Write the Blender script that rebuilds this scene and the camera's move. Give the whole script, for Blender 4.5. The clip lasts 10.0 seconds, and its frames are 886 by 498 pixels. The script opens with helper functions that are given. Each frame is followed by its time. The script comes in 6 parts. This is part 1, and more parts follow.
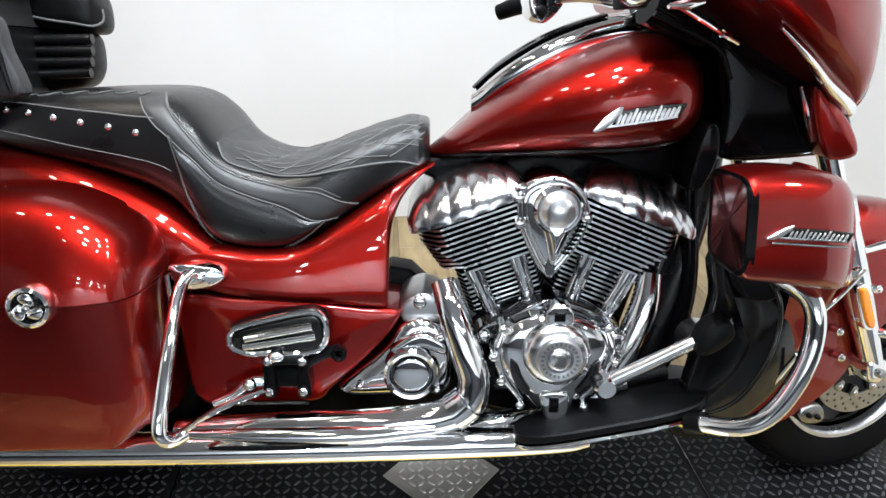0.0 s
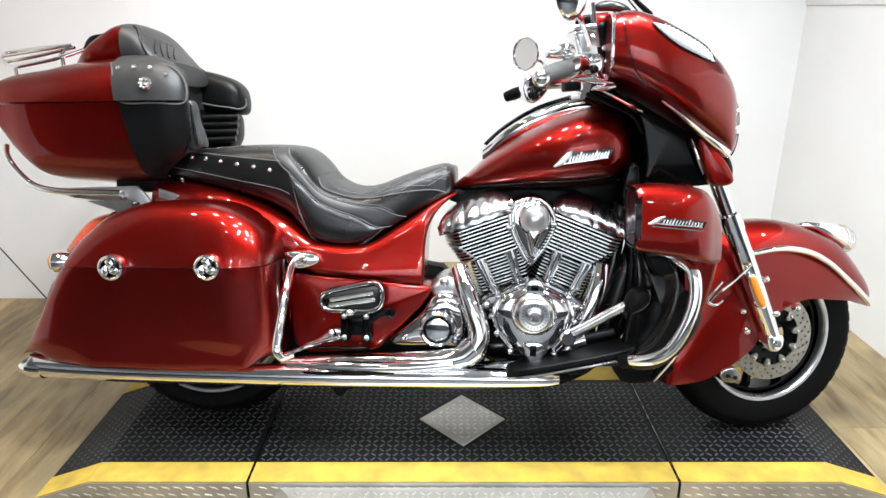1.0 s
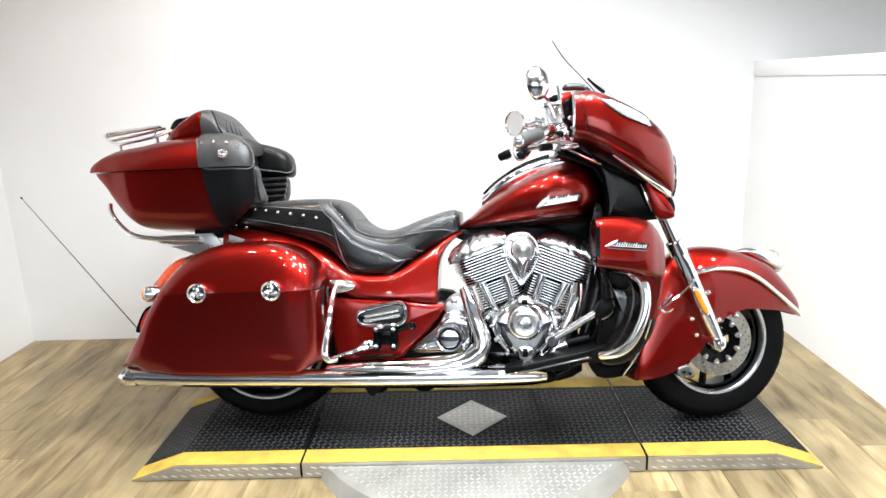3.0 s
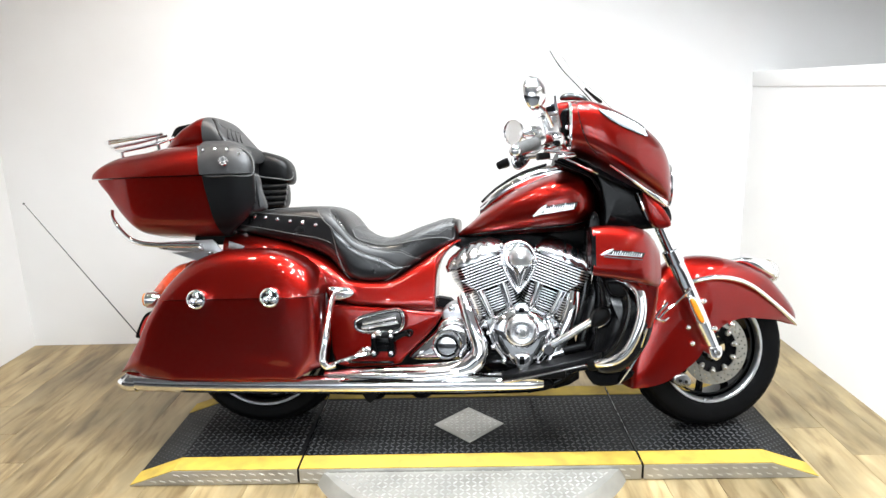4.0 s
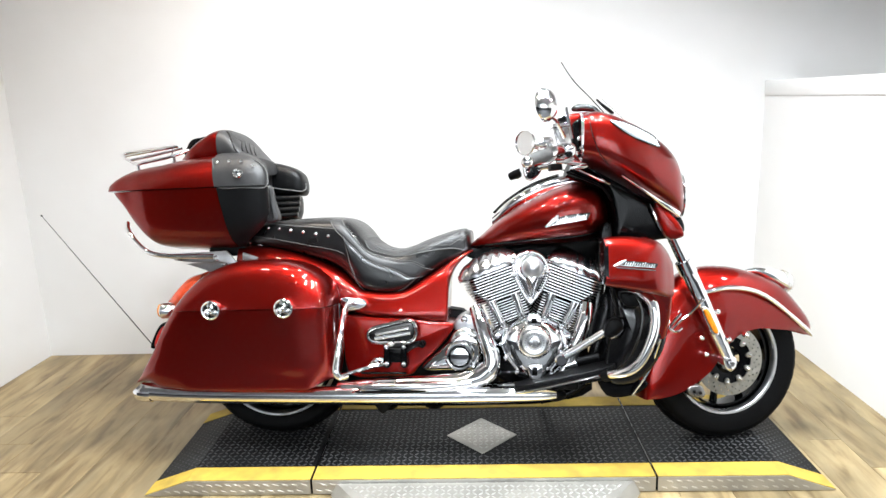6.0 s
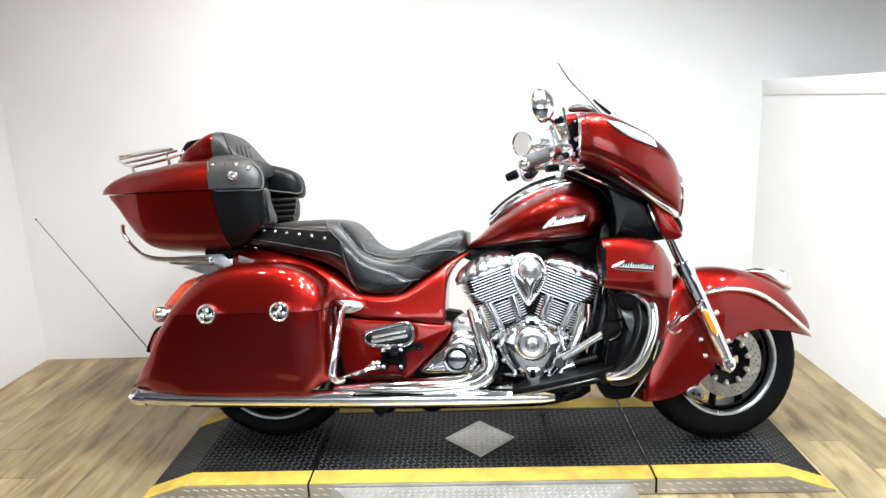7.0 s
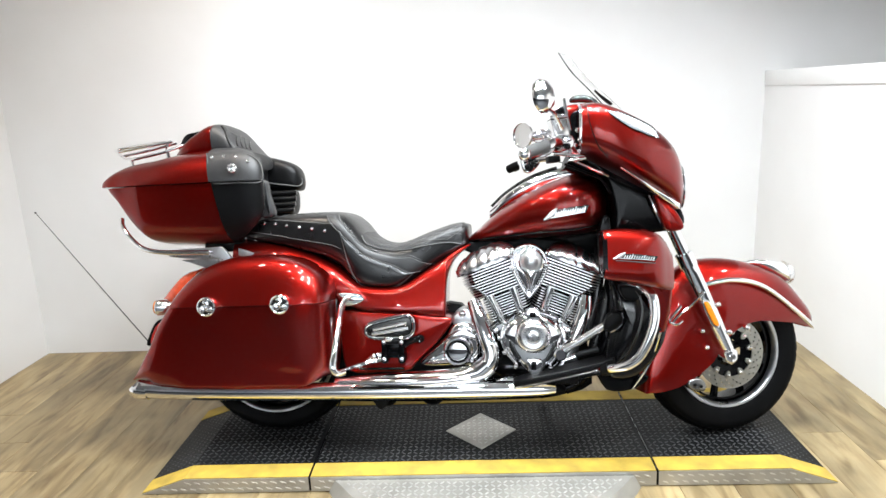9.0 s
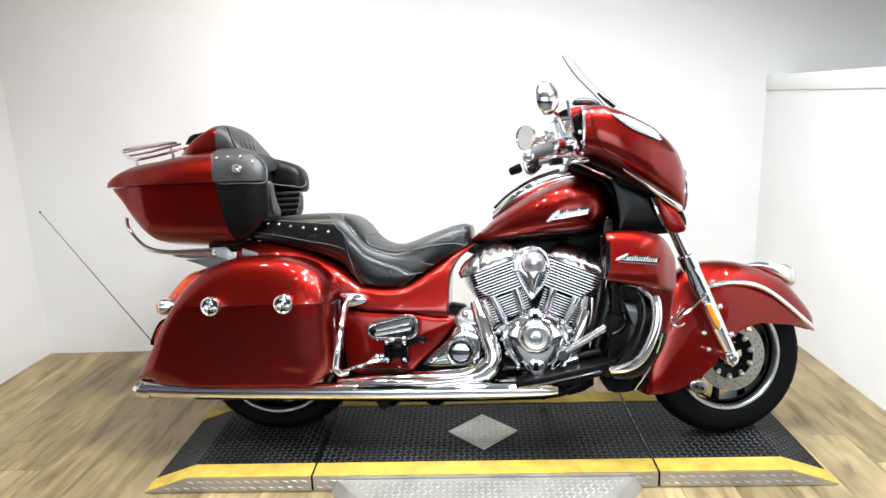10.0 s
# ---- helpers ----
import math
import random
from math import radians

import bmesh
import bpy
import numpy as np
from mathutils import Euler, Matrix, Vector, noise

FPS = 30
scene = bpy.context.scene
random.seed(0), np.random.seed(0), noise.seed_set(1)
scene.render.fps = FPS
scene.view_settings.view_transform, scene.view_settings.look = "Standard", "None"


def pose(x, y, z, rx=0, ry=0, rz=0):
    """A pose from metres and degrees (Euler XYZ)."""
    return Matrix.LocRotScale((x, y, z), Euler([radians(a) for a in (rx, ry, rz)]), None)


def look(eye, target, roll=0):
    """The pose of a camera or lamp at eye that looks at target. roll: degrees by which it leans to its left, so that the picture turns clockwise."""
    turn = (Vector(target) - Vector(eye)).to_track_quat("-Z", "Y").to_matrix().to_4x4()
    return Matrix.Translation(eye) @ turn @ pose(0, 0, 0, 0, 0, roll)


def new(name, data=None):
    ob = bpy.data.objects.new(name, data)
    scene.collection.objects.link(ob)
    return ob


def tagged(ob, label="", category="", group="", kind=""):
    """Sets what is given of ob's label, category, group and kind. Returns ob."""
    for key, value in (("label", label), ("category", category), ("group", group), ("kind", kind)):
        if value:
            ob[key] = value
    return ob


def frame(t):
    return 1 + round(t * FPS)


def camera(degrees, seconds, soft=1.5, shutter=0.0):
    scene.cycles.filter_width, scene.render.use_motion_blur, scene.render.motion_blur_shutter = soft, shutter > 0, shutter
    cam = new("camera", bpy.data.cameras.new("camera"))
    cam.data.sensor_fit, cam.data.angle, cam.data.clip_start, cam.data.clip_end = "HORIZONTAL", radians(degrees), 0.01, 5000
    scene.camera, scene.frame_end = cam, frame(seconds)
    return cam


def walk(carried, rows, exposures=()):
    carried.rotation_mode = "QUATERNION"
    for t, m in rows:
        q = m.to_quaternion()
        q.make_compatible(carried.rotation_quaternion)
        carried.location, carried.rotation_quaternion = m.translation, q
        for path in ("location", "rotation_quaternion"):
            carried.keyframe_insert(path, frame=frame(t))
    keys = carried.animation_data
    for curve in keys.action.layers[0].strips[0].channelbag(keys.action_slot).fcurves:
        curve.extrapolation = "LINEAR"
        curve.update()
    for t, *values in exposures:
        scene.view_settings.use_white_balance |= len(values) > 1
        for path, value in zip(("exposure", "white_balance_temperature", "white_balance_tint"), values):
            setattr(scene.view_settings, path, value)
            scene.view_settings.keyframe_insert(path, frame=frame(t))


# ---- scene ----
cam = camera(67.6, 10.0, soft=1.5)
PATH = [
    (0, (-0.118, -1.12, 1.231), (0.063, 0.654, 0.303), 1.3),
    (0.5, (-0.125, -1.475, 1.285), (-0.022, 0.376, 0.534), -0.0),
    (1, (-0.04, -1.808, 1.291), (-0.055, 0.072, 0.611), -0.3),
    (1.5, (-0.01, -2.046, 1.326), (-0.049, -0.124, 0.774), -1.4),
    (2, (-0.051, -2.233, 1.35), (-0.079, -0.285, 0.896), -2.1),
    (2.2, (-0.057, -2.297, 1.315), (-0.098, -0.358, 0.828), -1.7),
    (3.5, (-0.009, -2.354, 1.342), (-0.064, -0.417, 0.851), -2.1),
    (4, (-0.009, -2.363, 1.34), (-0.065, -0.42, 0.869), -1.7),
    (4.5, (-0.012, -2.361, 1.344), (-0.087, -0.417, 0.881), -1.4),
    (5, (-0.021, -2.37, 1.341), (-0.105, -0.423, 0.891), -1.7),
    (5.5, (-0.018, -2.373, 1.345), (-0.108, -0.425, 0.9), -1.9),
    (7, (-0.007, -2.353, 1.35), (-0.092, -0.404, 0.908), -2.3),
    (7.5, (-0.008, -2.348, 1.348), (-0.11, -0.402, 0.897), -2.2),
    (8, (-0.003, -2.341, 1.346), (-0.092, -0.396, 0.888), -2.5),
    (8.5, (-0.005, -2.345, 1.344), (-0.097, -0.399, 0.894), -2.4),
    (9, (-0.004, -2.345, 1.342), (-0.094, -0.401, 0.882), -2.5),
    (9.5, (-0.01, -2.351, 1.344), (-0.101, -0.405, 0.89), -2.3),
    (10, (-0.016, -2.359, 1.334), (-0.105, -0.412, 0.886), -2.2),
]
walk(cam, [(t, look(eye, target, roll)) for t, eye, target, roll in PATH],
     [(0, -0.13, 6180, 10), (0.5, -0.03, 6230, 10), (1, 0.03, 6380, 10), (1.5, 0.15, 6360, 10), (2, 0.21, 6360, 10), (3.5, 0.31, 6360, 10), (5.5, 0.31, 6360, 10), (7, 0.18, 6360, 10), (8, 0.1, 6360, 10), (10, 0.11, 6360, 10)])

# ---------- world, lamps ----------
world = bpy.data.worlds.new("room_air")
scene.world = world
world.use_nodes = True
world.node_tree.nodes["Background"].inputs[0].default_value = (0.9, 0.95, 1.0, 1)
world.node_tree.nodes["Background"].inputs[1].default_value = 0.05


# ---------- materials ----------
def mat(name, base, rough=0.5, metal=0.0, coat=0.0, var=0.0, scale=20.0, bump=0.0, bscale=200.0,
        base2=None, rvar=0.0, spec=0.5, aniso=None):
    """A principled material with two-scale colour variation, roughness wear and fine relief."""
    m = bpy.data.materials.new(name)
    m.use_nodes = True
    nt = m.node_tree
    b = nt.nodes["Principled BSDF"]
    b.inputs["Base Color"].default_value = (*base, 1)
    b.inputs["Roughness"].default_value = rough
    b.inputs["Metallic"].default_value = metal
    b.inputs["Coat Weight"].default_value = coat
    b.inputs["Coat Roughness"].default_value = 0.02
    b.inputs["Coat IOR"].default_value = 1.42
    b.inputs["Specular IOR Level"].default_value = spec
    tc = nt.nodes.new("ShaderNodeTexCoord")
    mp = nt.nodes.new("ShaderNodeMapping")
    if aniso:
        mp.inputs["Scale"].default_value = aniso
    nt.links.new(tc.outputs["Object"], mp.inputs[0])
    if var or base2:
        n1 = nt.nodes.new("ShaderNodeTexNoise")
        n1.inputs["Scale"].default_value = scale
        n1.inputs["Detail"].default_value = 6
        nt.links.new(mp.outputs[0], n1.inputs["Vector"])
        ramp = nt.nodes.new("ShaderNodeMapRange")
        ramp.inputs[1].default_value, ramp.inputs[2].default_value = 0.3, 0.7
        nt.links.new(n1.outputs["Fac"], ramp.inputs[0])
        mx = nt.nodes.new("ShaderNodeMix")
        mx.data_type = "RGBA"
        second = base2 or tuple(c * (1 - var) for c in base)
        mx.inputs[6].default_value, mx.inputs[7].default_value = (*base, 1), (*second, 1)
        nt.links.new(ramp.outputs[0], mx.inputs[0])
        nt.links.new(mx.outputs[2], b.inputs["Base Color"])
    if rvar:
        n2 = nt.nodes.new("ShaderNodeTexNoise")
        n2.inputs["Scale"].default_value = scale * 0.4
        n2.inputs["Detail"].default_value = 4
        nt.links.new(mp.outputs[0], n2.inputs["Vector"])
        r2 = nt.nodes.new("ShaderNodeMapRange")
        r2.inputs[3].default_value, r2.inputs[4].default_value = rough - rvar, rough + rvar
        nt.links.new(n2.outputs["Fac"], r2.inputs[0])
        nt.links.new(r2.outputs[0], b.inputs["Roughness"])
    if bump:
        n3 = nt.nodes.new("ShaderNodeTexNoise")
        n3.inputs["Scale"].default_value = bscale
        n3.inputs["Detail"].default_value = 3
        nt.links.new(mp.outputs[0], n3.inputs["Vector"])
        bp = nt.nodes.new("ShaderNodeBump")
        bp.inputs["Strength"].default_value = bump
        bp.inputs["Distance"].default_value = 0.002
        nt.links.new(n3.outputs["Fac"], bp.inputs["Height"])
        nt.links.new(bp.outputs[0], b.inputs["Normal"])
    return m


RED = mat("candy_red_paint", (0.255, 0.0072, 0.0042), 0.36, 0.94, 1.0, var=0.3, scale=900, spec=0.0)
CHROME = mat("chrome", (0.93, 0.935, 0.95), 0.045, 1.0, rvar=0.02, scale=15)
POLISHED = mat("polished_metal", (0.90, 0.90, 0.91), 0.20, 1.0, rvar=0.04, scale=20)
ROCKER = mat("grey_chrome", (0.58, 0.58, 0.60), 0.20, 1.0, rvar=0.04, scale=25)
STEEL = mat("brushed_steel", (0.28, 0.28, 0.28), 0.28, 1.0, rvar=0.08, scale=40)
TUBE_BLACK = mat("satin_black_tube", (0.006, 0.006, 0.0065), 0.26, 0, var=0.3, scale=20, rvar=0.08, spec=0.7)
SATIN = mat("satin_aluminium", (0.62, 0.62, 0.63), 0.30, 1.0, var=0.2, scale=30, rvar=0.08)
FIN = mat("polished_fin_edges", (0.78, 0.78, 0.79), 0.28, 1.0, rvar=0.06, scale=30)
LEATHER = mat("black_leather", (0.0058, 0.0058, 0.0062), 0.29, 0, var=0.4, scale=30, bump=0.14, bscale=420, rvar=0.07, spec=0.55)
# the same leather, darker and duller, for parts that lie in shade
SHADED_LEATHER = mat("shaded_black_leather", (0.0045, 0.0047, 0.0052), 0.38, 0, var=0.35, scale=30, bump=0.14, bscale=420, rvar=0.07, spec=0.26)
GREY_LEATHER = mat("worn_grey_leather", (0.034, 0.034, 0.035), 0.44, 0, var=0.3, scale=25, bump=0.14, bscale=420, rvar=0.07, spec=0.5)
THREAD = mat("grey_thread", (0.11, 0.11, 0.107), 0.7, bump=0.3, bscale=900)
BLACK = mat("gloss_black_paint", (0.0022, 0.0022, 0.0025), 0.12, 0, 0.06, rvar=0.05, scale=12, spec=0.10)
MATT_BLACK = mat("matt_black_plastic", (0.003, 0.003, 0.0034), 0.46, 0, var=0.3, scale=25, bump=0.2, bscale=300, rvar=0.1, spec=0.11)
RUBBER = mat("tyre_rubber", (0.0026, 0.0026, 0.003), 0.62, 0, var=0.35, scale=14, bump=0.3, bscale=250, rvar=0.1, spec=0.07)
GRIP = mat("grey_grip_rubber", (0.085, 0.085, 0.083), 0.55, 0, var=0.3, scale=40, bump=0.3, bscale=300, rvar=0.08)
# pale opaque base carries the white that the lamp glass reflects
LENS_WHITE = mat("white_lamp_lens", (0.55, 0.56, 0.58), 0.12, 0.0, 0.6, var=0.25, scale=160)
AMBER = mat("amber_lens", (0.75, 0.22, 0.01), 0.12, 0, 0.5, var=0.2, scale=120)
RED_LENS = mat("red_lens", (0.55, 0.015, 0.01), 0.1, 0, 0.6, var=0.25, scale=150)
ORANGE_LENS = mat("orange_red_lens", (0.85, 0.10, 0.035), 0.15, 0, 0.6, var=0.25, scale=60)
DECK = mat("black_tread_plate", (0.012, 0.012, 0.012), 0.46, 0.0, base2=(0.0035, 0.0035, 0.0038), scale=3.5, bump=0.25, bscale=120, rvar=0.16, spec=0.10)
DECK_BAR = mat("worn_tread_bars", (0.072, 0.072, 0.074), 0.42, 0.2, base2=(0.010, 0.010, 0.011), scale=5, rvar=0.1)
DISC = mat("brake_disc_steel", (0.36, 0.35, 0.315), 0.34, 1.0, var=0.2, scale=60, rvar=0.06)
SMOKED = mat("smoked_metal", (0.075, 0.075, 0.074), 0.20, 1.0, var=0.2, scale=30, rvar=0.06)
DARK_CHROME = mat("dark_chrome", (0.20, 0.20, 0.205), 0.11, 1.0, var=0.2, scale=30, rvar=0.04)
GLOSS = mat("deep_gloss_black", (0.003, 0.003, 0.0035), 0.17, 0, 0.0, rvar=0.05, scale=12, spec=0.42)
PLATE = mat("silver_tread_plate", (0.46, 0.445, 0.405), 0.40, 0.7, base2=(0.34, 0.33, 0.30), scale=9, rvar=0.1)
PLATE_BAR = mat("bright_tread_bars", (0.66, 0.65, 0.62), 0.34, 0.75, var=0.3, scale=14, rvar=0.1)
YELLOW = mat("yellow_paint", (0.50, 0.345, 0.055), 0.62, 0, base2=(0.31, 0.22, 0.05), scale=14, bump=0.2, bscale=140, rvar=0.1, spec=0.12)
WALL = mat("white_wall_paint", (0.78, 0.78, 0.775), 0.55, 0, base2=(0.745, 0.74, 0.73), scale=2.5, bump=0.12, bscale=90)
CAP = mat("white_gloss_trim", (0.84, 0.84, 0.83), 0.3, 0, var=0.04, scale=6)
GREY_WALL = mat("pale_wall_paint", (0.74, 0.73, 0.71), 0.6, 0, base2=(0.70, 0.69, 0.67), scale=2)
CEIL = mat("ceiling_paint", (0.42, 0.42, 0.42), 0.7, 0, base2=(0.36, 0.36, 0.36), scale=3)
# walls out of view, kept pale so that the chrome mirrors something bright
UNSEEN_WALL = mat("shop_wall_paint", (0.84, 0.84, 0.845), 0.6, 0, base2=(0.79, 0.79, 0.795), scale=2)
# dark floor added out of view; it keeps bounce and reflections low
UNSEEN_FLOOR = mat("unseen_dark_floor", (0.022, 0.023, 0.025), 0.55, 0, base2=(0.014, 0.015, 0.017), scale=3)
# for bands added out of view, which darken reflections in chrome and paint
DARK_BAND = mat("unseen_dark_band", (0.040, 0.040, 0.043), 0.5, 0, base2=(0.025, 0.025, 0.028), scale=2)


def glass(name, tint, rough=0.02, ior=1.45):
    m = bpy.data.materials.new(name)
    m.use_nodes = True
    nt = m.node_tree
    b = nt.nodes["Principled BSDF"]
    b.inputs["Base Color"].default_value = (*tint, 1)
    b.inputs["Roughness"].default_value = rough
    b.inputs["IOR"].default_value = ior
    b.inputs["Transmission Weight"].default_value = 1.0
    return m


GLASS = glass("clear_screen", (0.995, 0.997, 0.997), 0.01, 1.07)


def plank_material():
    m = bpy.data.materials.new("grey_oak_vinyl")
    m.use_nodes = True
    nt = m.node_tree
    b = nt.nodes["Principled BSDF"]
    tc = nt.nodes.new("ShaderNodeTexCoord")
    oi = nt.nodes.new("ShaderNodeObjectInfo")
    shift = nt.nodes.new("ShaderNodeVectorMath")
    shift.operation = "MULTIPLY_ADD"
    comb = nt.nodes.new("ShaderNodeCombineXYZ")
    mul = nt.nodes.new("ShaderNodeMath")
    mul.operation = "MULTIPLY"
    mul.inputs[1].default_value = 37.0
    nt.links.new(oi.outputs["Random"], mul.inputs[0])
    for i in range(3):
        nt.links.new(mul.outputs[0], comb.inputs[i])
    shift.inputs[1].default_value = (1, 1, 1)
    nt.links.new(tc.outputs["Object"], shift.inputs[0])
    nt.links.new(comb.outputs[0], shift.inputs[2])
    stretch = nt.nodes.new("ShaderNodeMapping")
    stretch.inputs["Scale"].default_value = (15, 2.4, 1)
    nt.links.new(shift.outputs[0], stretch.inputs[0])
    grain = nt.nodes.new("ShaderNodeTexNoise")
    grain.inputs["Scale"].default_value = 1.6
    grain.inputs["Detail"].default_value = 8
    grain.inputs["Distortion"].default_value = 0.6
    nt.links.new(stretch.outputs[0], grain.inputs["Vector"])
    ramp = nt.nodes.new("ShaderNodeValToRGB")
    e = ramp.color_ramp.elements
    e[0].position, e[0].color = 0.30, (0.195, 0.132, 0.064, 1)
    e[1].position, e[1].color = 0.72, (0.45, 0.355, 0.205, 1)
    mid = e.new(0.5)
    mid.color = (0.365, 0.276, 0.148, 1)
    nt.links.new(grain.outputs["Fac"], ramp.inputs[0])
    tone = nt.nodes.new("ShaderNodeMapRange")
    tone.inputs[3].default_value, tone.inputs[4].default_value = 0.56, 0.84
    nt.links.new(oi.outputs["Random"], tone.inputs[0])
    hsv = nt.nodes.new("ShaderNodeHueSaturation")
    hsv.inputs["Saturation"].default_value = 1.08
    nt.links.new(ramp.outputs[0], hsv.inputs["Color"])
    nt.links.new(tone.outputs[0], hsv.inputs["Value"])
    blotch = nt.nodes.new("ShaderNodeTexNoise")
    blotch.inputs["Scale"].default_value = 3.2
    blotch.inputs["Detail"].default_value = 5
    broad = nt.nodes.new("ShaderNodeMapping")
    broad.inputs["Scale"].default_value = (2.6, 1.0, 1)
    nt.links.new(shift.outputs[0], broad.inputs[0])
    nt.links.new(broad.outputs[0], blotch.inputs["Vector"])
    knots = nt.nodes.new("ShaderNodeMapRange")
    knots.inputs[1].default_value, knots.inputs[2].default_value = 0.32, 0.62
    knots.inputs[3].default_value, knots.inputs[4].default_value = 0.66, 1.10
    nt.links.new(blotch.outputs["Fac"], knots.inputs[0])
    stain = nt.nodes.new("ShaderNodeVectorMath")
    stain.operation = "SCALE"
    nt.links.new(hsv.outputs[0], stain.inputs[0])
    nt.links.new(knots.outputs[0], stain.inputs["Scale"])
    nt.links.new(stain.outputs[0], b.inputs["Base Color"])
    b.inputs["Roughness"].default_value = 0.42
    bp = nt.nodes.new("ShaderNodeBump")
    bp.inputs["Strength"].default_value = 0.15
    bp.inputs["Distance"].default_value = 0.002
    nt.links.new(grain.outputs["Fac"], bp.inputs["Height"])
    nt.links.new(bp.outputs[0], b.inputs["Normal"])
    return m


PLANK = plank_material()


# ---------- mesh helpers ----------
def link_mesh(name, bm, material, smooth=35):
    bmesh.ops.recalc_face_normals(bm, faces=bm.faces[:])
    me = bpy.data.meshes.new(name)
    bm.to_mesh(me)
    bm.free()
    me.materials.append(material)
    if smooth:
        me.shade_smooth()
        me.set_sharp_from_angle(angle=radians(smooth))
    return me


def part(name, bm, material, parent, label="", m=None, smooth=35):
    """One mesh object under a thing or a part."""
    ob = new(name, link_mesh(name, bm, material, smooth))
    ob.parent = parent
    if m is not None:
        ob.matrix_basis = m
    return tagged(ob, label) if label else ob


def thing(name, label, category, m=None, group="", kind=""):
    ob = new(name)
    ob.empty_display_size = 0.1
    if m is not None:
        ob.matrix_basis = m
    return tagged(ob, label, category, group, kind)


def catmull(pts, seg=6, closed=False):
    """Points on a smooth line through pts (any number of coordinates)."""
    p = np.array(pts, float)
    n = len(p)
    out = []
    for i in range(n if closed else n - 1):
        if closed:
            a, b, c, d = p[(i - 1) % n], p[i], p[(i + 1) % n], p[(i + 2) % n]
        else:
            b, c = p[i], p[i + 1]
            a = p[i - 1] if i else 2 * b - c
            d = p[i + 2] if i + 2 < n else 2 * c - b
        for k in range(seg):
            t = k / seg
            out.append(0.5 * (2 * b + (c - a) * t + (2 * a - 5 * b + 4 * c - d) * t * t + (3 * b - a - 3 * c + d) * t ** 3))
    if not closed:
        out.append(p[-1])
    return out


def skin(bm, rings, close_ring=True, caps=True):
    rows = [[bm.verts.new(Vector(v)) for v in r] for r in rings]
    for a, b in zip(rows, rows[1:]):
        n = len(a)
        for i in range(n if close_ring else n - 1):
            j = (i + 1) % n
            bm.faces.new((a[i], a[j], b[j], b[i]))
    if caps and close_ring:
        for r in (rows[0], rows[-1]):
            c = bm.verts.new(sum((v.co for v in r), Vector()) / len(r))
            for i in range(len(r)):
                bm.faces.new((r[i], r[(i + 1) % len(r)], c))
    return bm


def tube(pts, r, n=14, seg=6, closed=False, bm=None, flat=1.0):
    """A round bar along a smooth line. r: one radius, or one for each point. flat: squash across the bar."""
    bm = bm or bmesh.new()
    rr = r if isinstance(r, (list, tuple)) else [r] * len(pts)
    line = catmull([(*p, q) for p, q in zip(pts, rr)], seg, closed)
    pos = [Vector(v[:3]) for v in line]
    rings, side = [], None
    for i, v in enumerate(pos):
        if closed:
            d = (pos[(i + 1) % len(pos)] - pos[i - 1]).normalized()
        else:
            d = (pos[min(i + 1, len(pos) - 1)] - pos[max(i - 1, 0)]).normalized()
        if side is None:
            side = d.cross(Vector((0, 1, 0)))
            if side.length < 0.1:
                side = d.cross(Vector((0, 0, 1)))
        side = (side - d * side.dot(d)).normalized()
        up = d.cross(side)
        q = line[i][3]
        rings.append([v + side * (q * math.cos(a)) + up * (q * flat * math.sin(a)) for a in (2 * math.pi * k / n for k in range(n))])
    if closed:
        rings.append(rings[0])
        skin(bm, rings, True, False)
        bmesh.ops.remove_doubles(bm, verts=bm.verts[:], dist=1e-6)
        return bm
    return skin(bm, rings)


